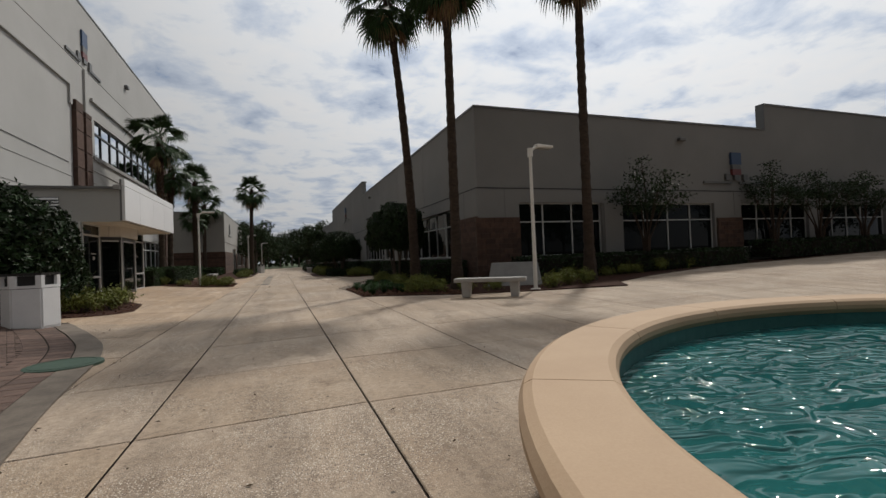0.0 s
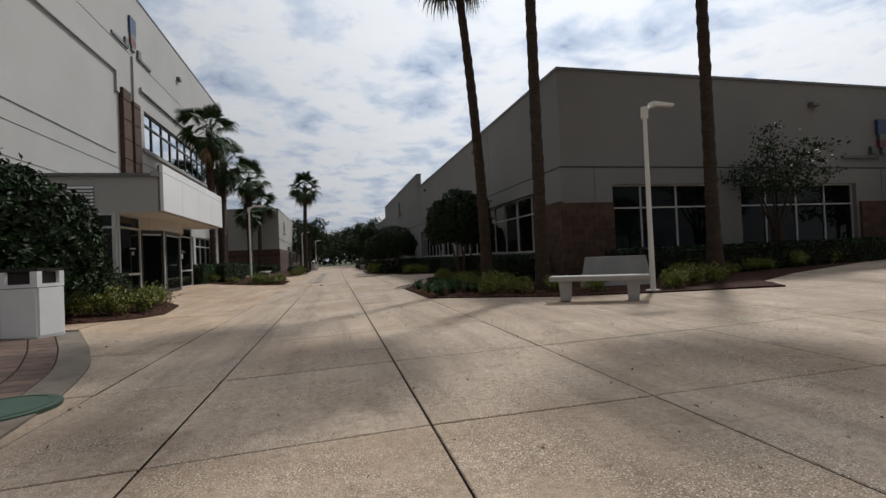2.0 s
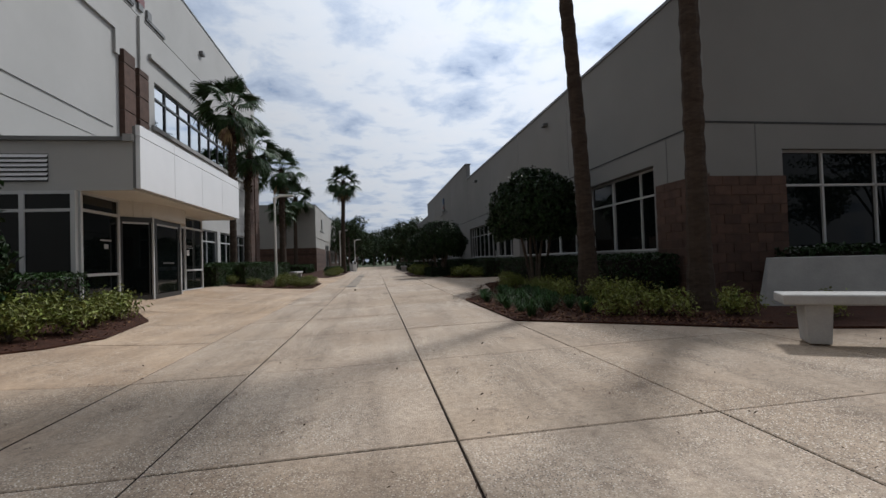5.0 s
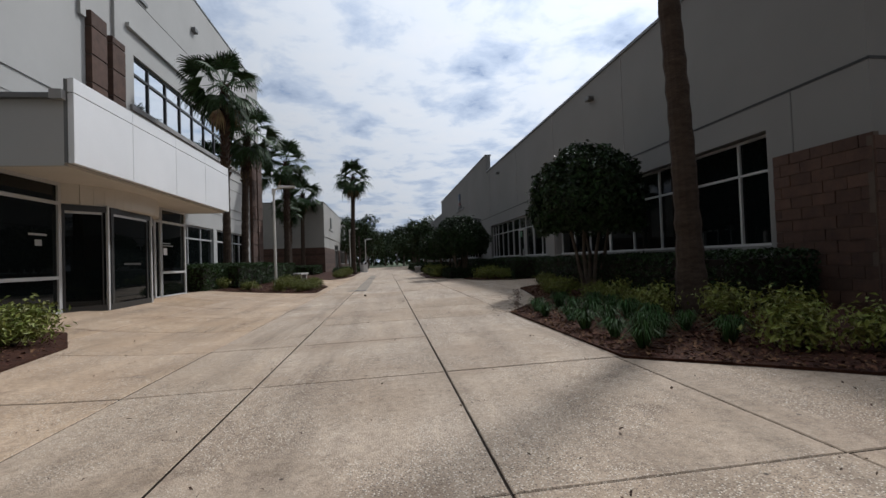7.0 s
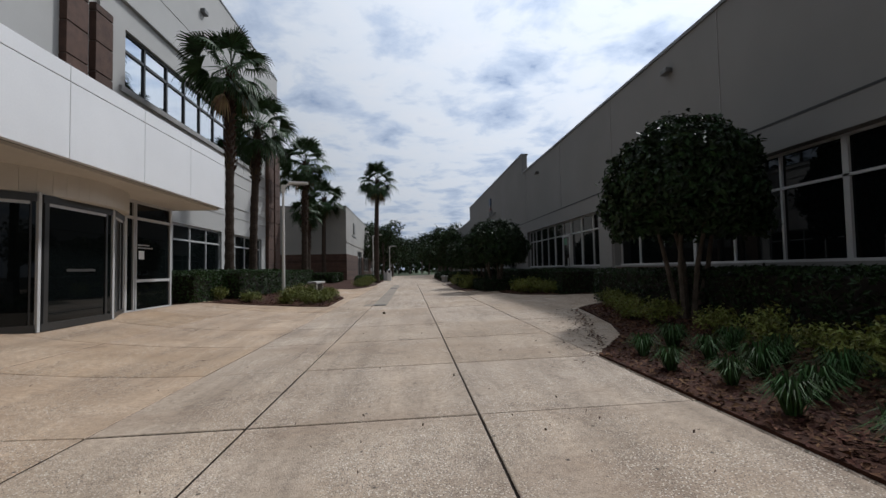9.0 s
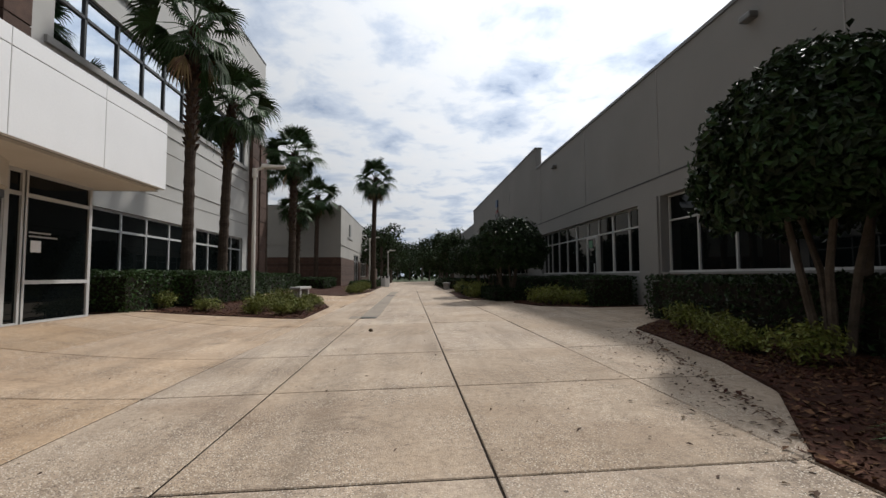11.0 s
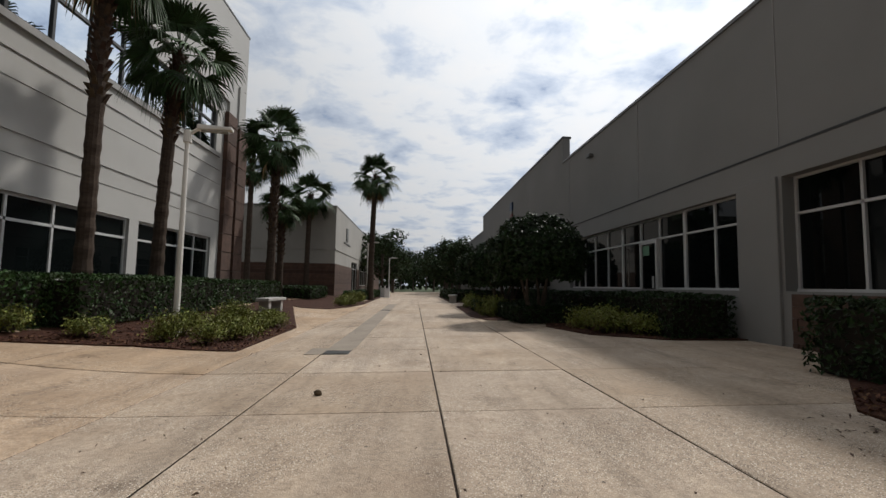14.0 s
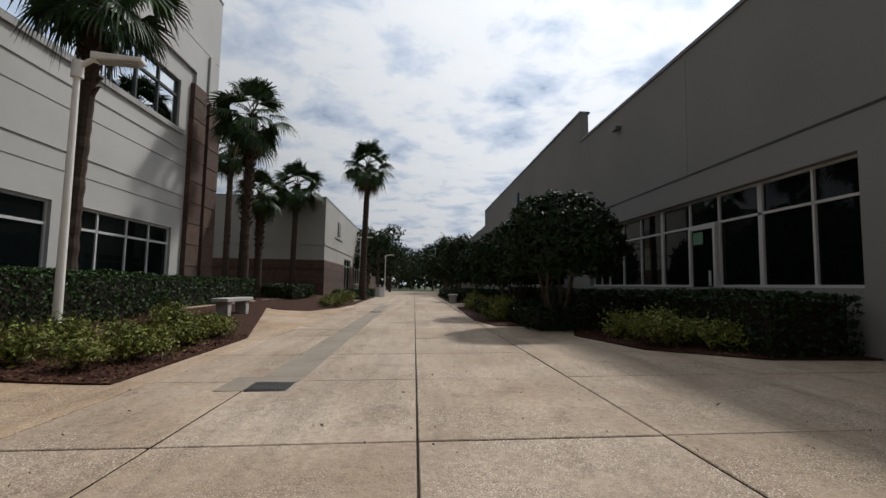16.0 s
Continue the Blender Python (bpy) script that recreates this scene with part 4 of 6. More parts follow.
def build_pool():
    cx, cy = POOL_C
    zt, R, ri = 0.72, POOL_R, POOL_R - POOL_W
    t = thing("round_pool", "raised round pool with a tan rounded coping and teal water", "pool", at=(cx, cy, 0))
    n = 14
    prof = [(R - 0.08, zt - 0.13), (R - 0.02, zt - 0.125), (R, zt - 0.09), (R, zt - 0.055), (R - 0.02, zt - 0.02), (R - 0.06, zt), (ri + 0.05, zt), (ri + 0.015, zt - 0.02), (ri, zt - 0.055), (ri, zt - 0.09), (ri + 0.03, zt - 0.13)]
    m = len(prof)
    for k in range(n):
        a0, a1 = 2 * math.pi * k / n + 0.33 + 0.0012, 2 * math.pi * (k + 1) / n + 0.33 - 0.0012
        bm = bmesh.new()
        rings = [[bm.verts.new((r * math.cos(a), r * math.sin(a), z)) for r, z in prof] for a in (a0 + (a1 - a0) * s / 9 for s in range(10))]
        for a, b in zip(rings, rings[1:]):
            for i in range(m):
                bm.faces.new((a[i], a[(i + 1) % m], b[(i + 1) % m], b[i]))
        bm.faces.new(rings[0])
        bm.faces.new(rings[-1][::-1])
        part("coping_segment", bm, M_COPING, t)

    def shell(name, r, z0, z1, mat, label):
        bm = bmesh.new()
        lo = [bm.verts.new((r * math.cos(2 * math.pi * k / 128), r * math.sin(2 * math.pi * k / 128), z0)) for k in range(128)]
        hi = [bm.verts.new((r * math.cos(2 * math.pi * k / 128), r * math.sin(2 * math.pi * k / 128), z1)) for k in range(128)]
        for k in range(128):
            bm.faces.new((lo[k], hi[k], hi[(k + 1) % 128], lo[(k + 1) % 128]))
        bm.faces.new(lo)
        part(name, bm, mat, t, label, smooth=False)

    shell("outer_wall", R - 0.07, -0.05, zt - 0.12, M_POOLSIDE, "stained tan stucco wall")
    shell("basin", ri + 0.04, 0.02, zt - 0.12, M_POOLWALL, "dark teal basin wall")
    verts, faces = [], []
    rings = 30
    for i in range(rings + 1):
        r = (ri + 0.035) * i / rings
        for k in range(96):
            a = 2 * math.pi * k / 96
            x, y = r * math.cos(a), r * math.sin(a)
            verts.append((x, y, zt - 0.24 + 0.010 * noise.noise(Vector((x * 1.8, y * 3.0, 0)))))
    for i in range(rings):
        for k in range(96):
            faces.append((i * 96 + k, i * 96 + (k + 1) % 96, (i + 1) * 96 + (k + 1) % 96, (i + 1) * 96 + k))
    data_part("water", verts, faces, M_WATER, t, "rippled teal water", smooth=True)


build_pool()

# ---------------- planting beds ----------------
BEDS = {
    "near_right": [(2.45, 15.6), (2.43, 19.8), (3.4, 21.2), (3.85, 22.6), (4.1, 23.9), (4.4, 25.7), (6.0, 27.4), (7.3, 28.2), (7.3, 17.0), (40, 17.0), (40, 15.6), (18.0, 15.4), (13.0, 13.9), (10.4, 12.7), (9.7, 11.5), (7.2, 12.35), (5.1, 13.35), (3.25, 14.95)],
    "mid_right": [(4.0, 34.3), (4.3, 35.2), (5.2, 36.2), (7.3, 36.3), (7.3, 30.85), (5.7, 31.0), (4.45, 32.15)],
    "far_right": [(2.42, 38.6), (2.6, 46.4), (3.2, 47.5), (4.5, 50.0), (7.3, 50.0), (7.3, 37.4), (4.8, 36.5), (2.75, 36.7)],
    "far_right_two": [(2.7, 52.0), (2.8, 70.0), (7.3, 70.0), (7.3, 52.0)],
    "near_left": [(-4.2, 16.2), (-4.4, 17.6), (-4.5, 18.3), (-5.2, 19.4), (-9.2, 19.6), (-9.2, 13.0), (-6.2, 13.4), (-5.1, 14.4), (-4.5, 15.3)],
    "mid_left": [(-2.75, 29.95), (-2.85, 34.4), (-3.9, 36.2), (-6.0, 37.2), (-6.0, 46.0), (-9.2, 46.0), (-9.2, 27.95), (-6.75, 27.95), (-6.15, 28.8), (-5.1, 29.5), (-4.4, 29.85)],
    "far_left": [(-3.0, 46.0), (-3.6, 43.4), (-4.6, 42.6), (-6.0, 43.4), (-6.0, 46.1), (-9.2, 47.0), (-9.2, 57.5), (-5.9, 57.5), (-5.9, 70), (-2.8, 70), (-2.7, 50)],
}


def build_beds():
    for key, outline in BEDS.items():
        bm = bmesh.new()
        prism(bm, outline, lambda x, y: ground(x) - 0.08, lambda x, y: ground(x) + 0.012)
        bmesh.ops.triangulate(bm, faces=bm.faces[:])
        bmesh.ops.subdivide_edges(bm, edges=bm.edges[:], cuts=5, use_grid_fill=True)
        for v in bm.verts:
            v.co.z = ground(v.co.x) + (0.014 + 0.012 * (1 + noise.noise(v.co * 2.5)) if any(f.normal.z > 0.5 for f in v.link_faces) else -0.08)
        tagged(part("mulch_bed", bm, M_MULCH), "planting bed of dark red-brown bark mulch", "planting bed", kind="structure")


build_beds()


def inside(p, poly):
    x, y = p
    hit = False
    for (xa, ya), (xb, yb) in zip(poly, poly[1:] + poly[:1]):
        if (ya > y) != (yb > y) and x < (xb - xa) * (y - ya) / (yb - ya) + xa:
            hit = not hit
    return hit


def flakes(name, label, category, spots, size, mat, seed, thick=0.25):
    """Loose curled chips or leaves lying on the ground, as one scatter."""
    rng = np.random.default_rng(seed)
    V, F = [], []
    for x, y, z in spots:
        a, L = rng.uniform(0, 6.283), size * rng.uniform(0.5, 1.5)
        u = np.array([math.cos(a), math.sin(a), rng.normal(0, thick)]) * L * 0.5
        w = np.array([-math.sin(a), math.cos(a), rng.normal(0, thick)]) * L * rng.uniform(0.14, 0.3)
        c = np.array([x, y, z + abs(u[2]) + abs(w[2]) + 0.004])
        up = np.array([0, 0, L * 0.12])
        k = len(V)
        V += [c - u, c + w + up, c + u, c - w + up * 0.5]
        F += [(k, k + 1, k + 2), (k, k + 2, k + 3)]
    tagged(data_part(name, V, F, mat), label, category, kind="stuff")


def build_litter():
    rng = random.Random(31)
    chips = []
    for key, (xa, xb, ya, yb, n) in {"near_right": (2.4, 5.4, 13.4, 26.5, 36000), "near_left": (-6.4, -4.2, 14.2, 19.2, 2600), "mid_left": (-6.0, -2.7, 28.8, 36.0, 13000), "mid_right": (4.0, 6.2, 31.2, 36, 2000)}.items():
        for _ in range(n):
            p = (rng.uniform(xa, xb), rng.uniform(ya, yb))
            if inside(p, BEDS[key]):
                chips.append((*p, ground(p[0], p[1]) + 0.014))
    for _ in range(260):      # strays over the edge
        y = rng.uniform(16.2, 25.5)
        x = (2.52 if y < 20 else 2.6 + (y - 20) * 0.3) - abs(rng.gauss(0, 0.06)) + 0.05
        chips.append((x, y, ground(x, y)))
    flakes("mulch_chips", "loose reddish bark chips on the beds", "mulch", chips, 0.055, M_CHIP, 3)
    spots = []
    for _ in range(430):
        y = rng.uniform(19.4, 25.6)
        x = 2.7 + (y - 19.8) * 0.30 - abs(rng.gauss(0, 0.38))
        spots.append((x, y, ground(x, y)))
    for _ in range(150):
        x, y = rng.uniform(-5, 4.2), rng.uniform(2.5, 36)
        spots.append((x, y, ground(x, y)))
    flakes("fallen_leaves", "small dry brown leaves scattered on the paving", "leaves", spots, 0.042, M_LITTER, 4)
    spots = [(x, y, ground(x, y)) for x, y in ((rng.uniform(-4.8, 6.5), rng.uniform(2.5, 36)) for _ in range(2200))]
    flakes("specks", "tiny dark seeds and grit on the paving", "debris", spots, 0.02, M_LITTER, 5, 0.6)
    # one dark pine-cone sized lump on the walk
    t = thing("seed_pod", "dark brown seed pod lying on the paving", "seed pod", at=(-0.67, 26.71, ground(-0.67)))
    bm = bmesh.new()
    bmesh.ops.create_icosphere(bm, subdivisions=2, radius=0.038)
    for v in bm.verts:
        v.co *= 1 + 0.35 * noise.noise(v.co * 30)
        v.co.z = v.co.z * 0.9 + 0.026
        v.co.x *= 1.2
    part("pod", bm, M_BOOT, t)


build_litter()

# ---------------- brick paver terrace by the bin ----------------
TERRACE_EDGE = [(-1.2, -3.0), (-1.45, 0.0), (-1.65, 2.2), (-1.95, 4.4), (-2.27, 5.9), (-2.48, 7.2), (-2.66, 8.6), (-3.1, 10.2), (-3.8, 11.7), (-4.9, 13.7)]


def along(pts, step):
    """Points every step along a polyline, smoothed a little at its corners."""
    out, carry = [], 0.0
    for (xa, ya), (xb, yb) in zip(pts, pts[1:]):
        L = math.hypot(xb - xa, yb - ya)
        d = carry
        while d < L:
            out.append((xa + (xb - xa) * d / L, ya + (yb - ya) * d / L))
            d += step
        carry = d - L
    for _ in range(3):
        out = [out[0]] + [((a[0] + 2 * b[0] + c[0]) / 4, (a[1] + 2 * b[1] + c[1]) / 4) for a, b, c in zip(out, out[1:], out[2:])] + [out[-1]]
    return out


def offset_line(pts, d):
    out = []
    for i, p in enumerate(pts):
        a, b = pts[max(0, i - 1)], pts[min(len(pts) - 1, i + 1)]
        v = Vector((b[0] - a[0], b[1] - a[1])).normalized()
        out.append((p[0] - v.y * d, p[1] + v.x * d))
    return out


def build_terrace():
    t = thing("paver_terrace", "red-brown brick paver terrace with a grey concrete kerb", "pavement", kind="structure")
    edge = along(TERRACE_EDGE, 0.3)
    inner = offset_line(edge, 0.36)
    course1 = offset_line(edge, 0.37)
    course2 = offset_line(edge, 0.72)
    course3 = offset_line(edge, 1.06)
    # bedding
    V, F = [], []
    for p, q in zip(edge, offset_line(edge, 7.0)):
        k = len(V)
        V += [(p[0] + (q[0] - p[0]) * s / 8, p[1] + (q[1] - p[1]) * s / 8, ground(p[0] + (q[0] - p[0]) * s / 8) + 0.007) for s in range(9)]
    for i in range(len(edge) - 1):
        F += [(i * 9 + s, i * 9 + s + 1, i * 9 + s + 10, i * 9 + s + 9) for s in range(8)]
    data_part("bedding", V, F, M_EARTH, t, "dark sand in the joints")

    def piece(name, quad, h, mat, e=0.02):
        c = (sum(p[0] for p in quad) / 4, sum(p[1] for p in quad) / 4)
        lo = [(p[0] + (c[0] - p[0]) * e, p[1] + (c[1] - p[1]) * e) for p in quad]
        hi = [(p[0] + (c[0] - p[0]) * (e + 0.04), p[1] + (c[1] - p[1]) * (e + 0.04)) for p in quad]
        v = [(x, y, ground(x) - 0.02) for x, y in lo] + [(x, y, ground(x) + h - 0.004) for x, y in lo] + [(x, y, ground(x) + h) for x, y in hi]
        f = [(8, 9, 10, 11)]
        for i in range(4):
            j = (i + 1) % 4
            f += [(i, j, 4 + j, 4 + i), (4 + i, 4 + j, 8 + j, 8 + i)]
        return v, f

    for i in range(0, len(edge) - 4, 4):
        V, F = [], []
        for k in range(i, i + 4):
            n = len(V)
            quad = [edge[k], edge[k + 1], inner[k + 1], inner[k]]
            V += [(x, y, ground(x) - 0.02) for x, y in quad] + [(x, y, ground(x) + 0.024) for x, y in quad]
            F += [(n + 4, n + 5, n + 6, n + 7), (n, n + 1, n + 5, n + 4), (n + 2, n + 3, n + 7, n + 6)]
        data_part("kerb_stone", V, F, M_KERB, t)
    for a, b in ((course1, course2), (course2, course3)):
        for i in range(len(a) - 1):
            v, f = piece("paver", [a[i], a[i + 1], b[i + 1], b[i]], 0.020, M_PAVER, 0.06)
            if a[i][1] > -2.9:
                data_part("border_paver", v, f, M_PAVER, t)
    # field of brick pavers in running bond, nearest ones as single pieces
    lim = offset_line(edge, 1.1)
    V, F, single = [], [], 0
    a = radians(24)
    ca, sa = math.cos(a), math.sin(a)
    for r in range(-110, 140):
        for c in range(-80, 60):
            u, w = c * 0.21 + (0.105 if r % 2 else 0), r * 0.105
            x, y = -5.0 + u * ca - w * sa, 7.0 + u * sa + w * ca
            if not (-2.9 < y < 13.2 and x > -8.5):
                continue
            near = min(range(len(lim)), key=lambda i: abs(lim[i][1] - y))
            if x > lim[near][0] + 0.09:
                continue
            quad = [(x + p * ca - q * sa, y + p * sa + q * ca) for p, q in ((-0.1, -0.05), (0.1, -0.05), (0.1, 0.05), (-0.1, 0.05))]
            v, f = piece("paver", quad, 0.0135 + random.uniform(-0.003, 0.003), M_PAVER)
            if single < 260 and 5.0 < y < 11.5 and x > lim[near][0] - 1.0:
                data_part("paver", v, f, M_PAVER, t)
                single += 1
            else:
                n = len(V)
                V += v
                F += [tuple(n + i for i in q) for q in f]
    ob = data_part("far_pavers", V, F, M_PAVER, t)
    ob["kind"] = "stuff"
    # round valve lid
    lid = thing("valve_lid", "round dark green valve lid set in the kerb", "manhole cover", at=(-3.02, 8.38, ground(-3.02) + 0.024))
    bm = bmesh.new()
    tube(bm, [(0, 0, -0.03), (0, 0, 0.008), (0, 0, 0.016)], [0.46, 0.46, 0.43], 40)
    part("cover", bm, M_GREEN_LID, lid)
    bm = bmesh.new()
    for k in range(40):
        a0, a1 = 2 * math.pi * k / 40, 2 * math.pi * (k + 1) / 40
        v = [bm.verts.new((r_ * math.cos(q), r_ * math.sin(q), z)) for q in (a0, a1) for r_, z in ((0.37, 0.017), (0.37, 0.021), (0.40, 0.021), (0.40, 0.017))]
        for i in range(3):
            bm.faces.new((v[i], v[i + 1], v[i + 5], v[i + 4]))
    part("rim", bm, M_GREEN_LID, lid)


# ---------------- trench drain in the walk ----------------


def build_drain():
    t = thing("trench_drain", "grey concrete drain strip with an iron grate", "drain", kind="structure")
    for y0, y1 in ((30.36, 33.8), (33.82, 38.0), (38.02, 43.0), (43.6, 50.0)):
        boxpart("drain_slab", (-1.22, -0.74, y0, y1, ground(-1.0) - 0.05, ground(-1.0) + 0.008), M_DRAIN, t)
    boxpart("drain_slab", (-1.52, -1.225, 29.62, 30.35, ground(-1.5) - 0.05, ground(-1.5) + 0.010), M_DRAIN, t)
    boxpart("drain_slab", (-1.22, -0.76, 30.03, 30.35, ground(-1.0) - 0.05, ground(-1.0) + 0.0085), M_DRAIN, t)
    for y0 in (29.6, 43.1):
        boxpart("grate_frame", (-1.2, -0.77, y0, y0 + 0.42, ground(-0.9) - 0.05, ground(-0.9) + 0.006), M_BLACK, t)
        for k in range(9):
            x = -1.185 + k * 0.0455
            boxpart("grate_bar", (x, x + 0.022, y0 + 0.03, y0 + 0.39, ground(-0.9), ground(-0.9) + 0.014), M_IRON, t)


build_drain()
# ---------------- palms ----------------


def fan_leaf(V, F, base, direction, length, spread, droop, rng, segs=22):
    """A palmate leaf: a long arching stalk and a tilted fan of pointed, drooping folded strips."""
    d = Vector(direction).normalized()
    side = d.cross(Vector((0, 0, 1)))
    side = side.normalized() if side.length > 1e-3 else Vector((1, 0, 0))
    up = side.cross(d).normalized()
    tilt = rng.uniform(-0.75, 0.75)
    side, up = side * math.cos(tilt) + up * math.sin(tilt), up * math.cos(tilt) - side * math.sin(tilt)
    stalk = length * rng.uniform(0.46, 0.60)
    b0 = Vector(base)
    bend = b0 + d * stalk * 0.55
    hub = b0 + d * stalk - Vector((0, 0, droop * 0.16 * length))
    w = 0.02
    k = len(V)
    V += [b0 - side * w, b0 + side * w, bend + side * w, bend - side * w, hub + side * w * 0.6, hub - side * w * 0.6]
    F += [(k, k + 1, k + 2, k + 3), (k + 3, k + 2, k + 4, k + 5)]
    aim = (hub - bend).normalized()
    r = length * 0.56
    for s in range(segs):
        a = spread * (2 * (s + 0.5) / segs - 1)
        ray = (aim * math.cos(a) + side * math.sin(a)).normalized()
        across = (side * math.cos(a) - aim * math.sin(a)).normalized()
        L = r * (1.0 - 0.25 * abs(a / spread) ** 2) * rng.uniform(0.86, 1.12)
        wid = r * spread / segs * 0.60
        mid = hub + ray * L * 0.52 + up * (0.07 * L) - Vector((0, 0, droop * L * 0.10))
        out = hub + ray * L * 0.80 - Vector((0, 0, droop * L * 0.30))
        tip = hub + ray * L * 0.95 - Vector((0, 0, (droop * 0.8 + 0.12) * L * rng.uniform(0.6, 1.0)))
        k = len(V)
        V += [hub, mid - across * wid, mid + up * wid * 0.55, mid + across * wid, out - across * wid * 0.55, out + across * wid * 0.55, tip]
        F += [(k, k + 1, k + 2), (k, k + 2, k + 3), (k + 1, k + 4, k + 5, k + 2), (k + 2, k + 5, k + 3), (k + 4, k + 6, k + 5)]


def palm(x, y, height, crown, lean=(0, 0), r0=0.2, r1=0.13, seed=1, boots=0.0, dead=0, group="palms along the walk", leaves=36, label="", skirt=0.0):
    """A fan palm: ringed tapered trunk, old leaf bases under the crown, and a round crown of fans."""
    rng = random.Random(seed)
    z0 = ground(x) - 0.05
    t = thing("palm_tree", label or "tall fan palm with a slender brown trunk", "palm tree", group, at=(x, y, z0))
    bm = bmesh.new()
    n = max(14, int(height / 0.22))
    pts, rad = [], []
    for k in range(n + 1):
        f = k / n
        bow = math.sin(f * math.pi) * 0.05 * height / 8
        pts.append((lean[0] * f * f + bow * lean[0] * 0.3, lean[1] * f * f, height * f))
        flare = 0.10 * math.exp(-f * 16)
        rad.append(r0 + (r1 - r0) * f + flare + (0.012 if k % 2 else -0.008) + rng.uniform(-0.006, 0.006))
    tube(bm, pts, rad, 12)
    part("trunk", bm, M_TRUNK, t, smooth=False)
    top = Vector(pts[-1])
    if boots:
        V, F = [], []
        lo = max(0.0, height - boots)
        m = int(boots * 26)
        for k in range(m):
            z = lo + boots * k / m
            f = z / height
            c = Vector((lean[0] * f * f, lean[1] * f * f, z))
            a = k * 2.4 + rng.uniform(-0.2, 0.2)
            o = Vector((math.cos(a), math.sin(a), 0))
            s = Vector((-math.sin(a), math.cos(a), 0)) * 0.06
            rr = r0 + (r1 - r0) * f
            p = c + o * rr * 0.9
            q = c + o * (rr + rng.uniform(0.06, 0.13)) + Vector((0, 0, rng.uniform(0.14, 0.24)))
            i = len(V)
            V += [p - s, p + s, q + s * 0.6, q - s * 0.6, p - o * 0.05 + Vector((0, 0, 0.16))]
            F += [(i, i + 1, i + 2, i + 3), (i + 1, i + 4, i + 2), (i + 4, i, i + 3), (i + 4, i + 3, i + 2)]
        data_part("boot_layer", V, F, M_BOOT, t, "rough brown leaf bases")
    V, F = [], []
    for k in range(leaves):
        f = (k + 0.5) / leaves
        a = k * 2.39996 + rng.uniform(-0.25, 0.25)
        el = math.radians(87 - 152 * f ** 0.92 + rng.uniform(-9, 9))
        d = (math.cos(a) * math.cos(el), math.sin(a) * math.cos(el), math.sin(el))
        L = crown * rng.uniform(0.85, 1.1) * (0.82 + 0.18 * math.sin(f * math.pi))
        fan_leaf(V, F, top + Vector((0, 0, 0.12 - 0.25 * f)), d, L, math.radians(rng.uniform(75, 105)), 0.10 + 0.55 * f, rng)
    data_part("crown", V, F, M_FROND, t, "round crown of dark green fan leaves")
    if dead:
        V, F = [], []
        for k in range(dead):
            a = k * 2.0 + rng.uniform(0, 1)
            el = math.radians(rng.uniform(-80, -52))
            d = (math.cos(a) * math.cos(el), math.sin(a) * math.cos(el), math.sin(el))
            fan_leaf(V, F, top + Vector((0, 0, -0.25)), d, crown * rng.uniform(0.6, 0.85), 0.7, 0.8, rng, 9)
        data_part("dry_leaves", V, F, M_DEADFROND, t, "hanging dry brown leaves")
    return t


def build_palms():
    g = "tall palms by the pool"
    palm(4.98, 18.0, 11.7, 1.9, (-0.75, 0.1), 0.19, 0.125, 3, 1.0, 9, g)
    palm(5.68, 15.25, 11.5, 1.9, (0.0, 0.0), 0.175, 0.13, 4, 1.0, 8, g)
    palm(10.2, 13.9, 11.9, 1.9, (0.0, 0.0), 0.175, 0.13, 5, 1.0, 8, g)
    g = "palms along the white building"
    palm(-6.72, 31.8, 8.75, 1.8, (0.05, 0), 0.165, 0.135, 6, 4.0, 3, g)
    palm(-6.9, 34.9, 7.5, 1.75, (0.25, 0), 0.175, 0.15, 7, 2.6, 2, g)
    palm(-6.95, 45.1, 8.35, 1.95, (0.1, 0), 0.22, 0.19, 8, 5.0, 3, g)
    palm(-7.5, 48.6, 5.5, 1.4, (0, 0), 0.2, 0.17, 9, 3.0, 2, g)
    palm(-7.85, 56.6, 7.7, 1.95, (0.1, 0), 0.2, 0.17, 10, 2.0, 2, g)
    palm(-3.1, 57.2, 9.8, 2.0, (0.2, 0), 0.24, 0.18, 11, 1.5, 6, g)
    palm(-11.3, 54.0, 9.5, 1.9, (0, 0), 0.2, 0.17, 12, 2.0, 2, g)


build_palms()

# ---------------- trees, hedges, shrubs ----------------


def dome_points(n, rx, ry, rz, rng, lump=0.16, low=-0.55, thickness=0.22, seed=0.0):
    """Points in a lumpy shell of an ellipsoid, cut off flat below, with outward normals."""
    p = rng.normal(0, 1, (int(n * 2.2), 3))
    p /= np.linalg.norm(p, axis=1, keepdims=True)
    p = p[p[:, 2] > low][:n]
    k = np.array([1 + lump * noise.noise(Vector((q[0] * 2.6 + seed, q[1] * 2.6, q[2] * 2.6))) + 0.5 * lump * noise.noise(Vector((q[0] * 7 + seed, q[1] * 7, q[2] * 7))) for q in p])
    s = k * (1 - thickness * rng.random(len(p)) ** 1.6)
    return p * s[:, None] * [rx, ry, rz], p


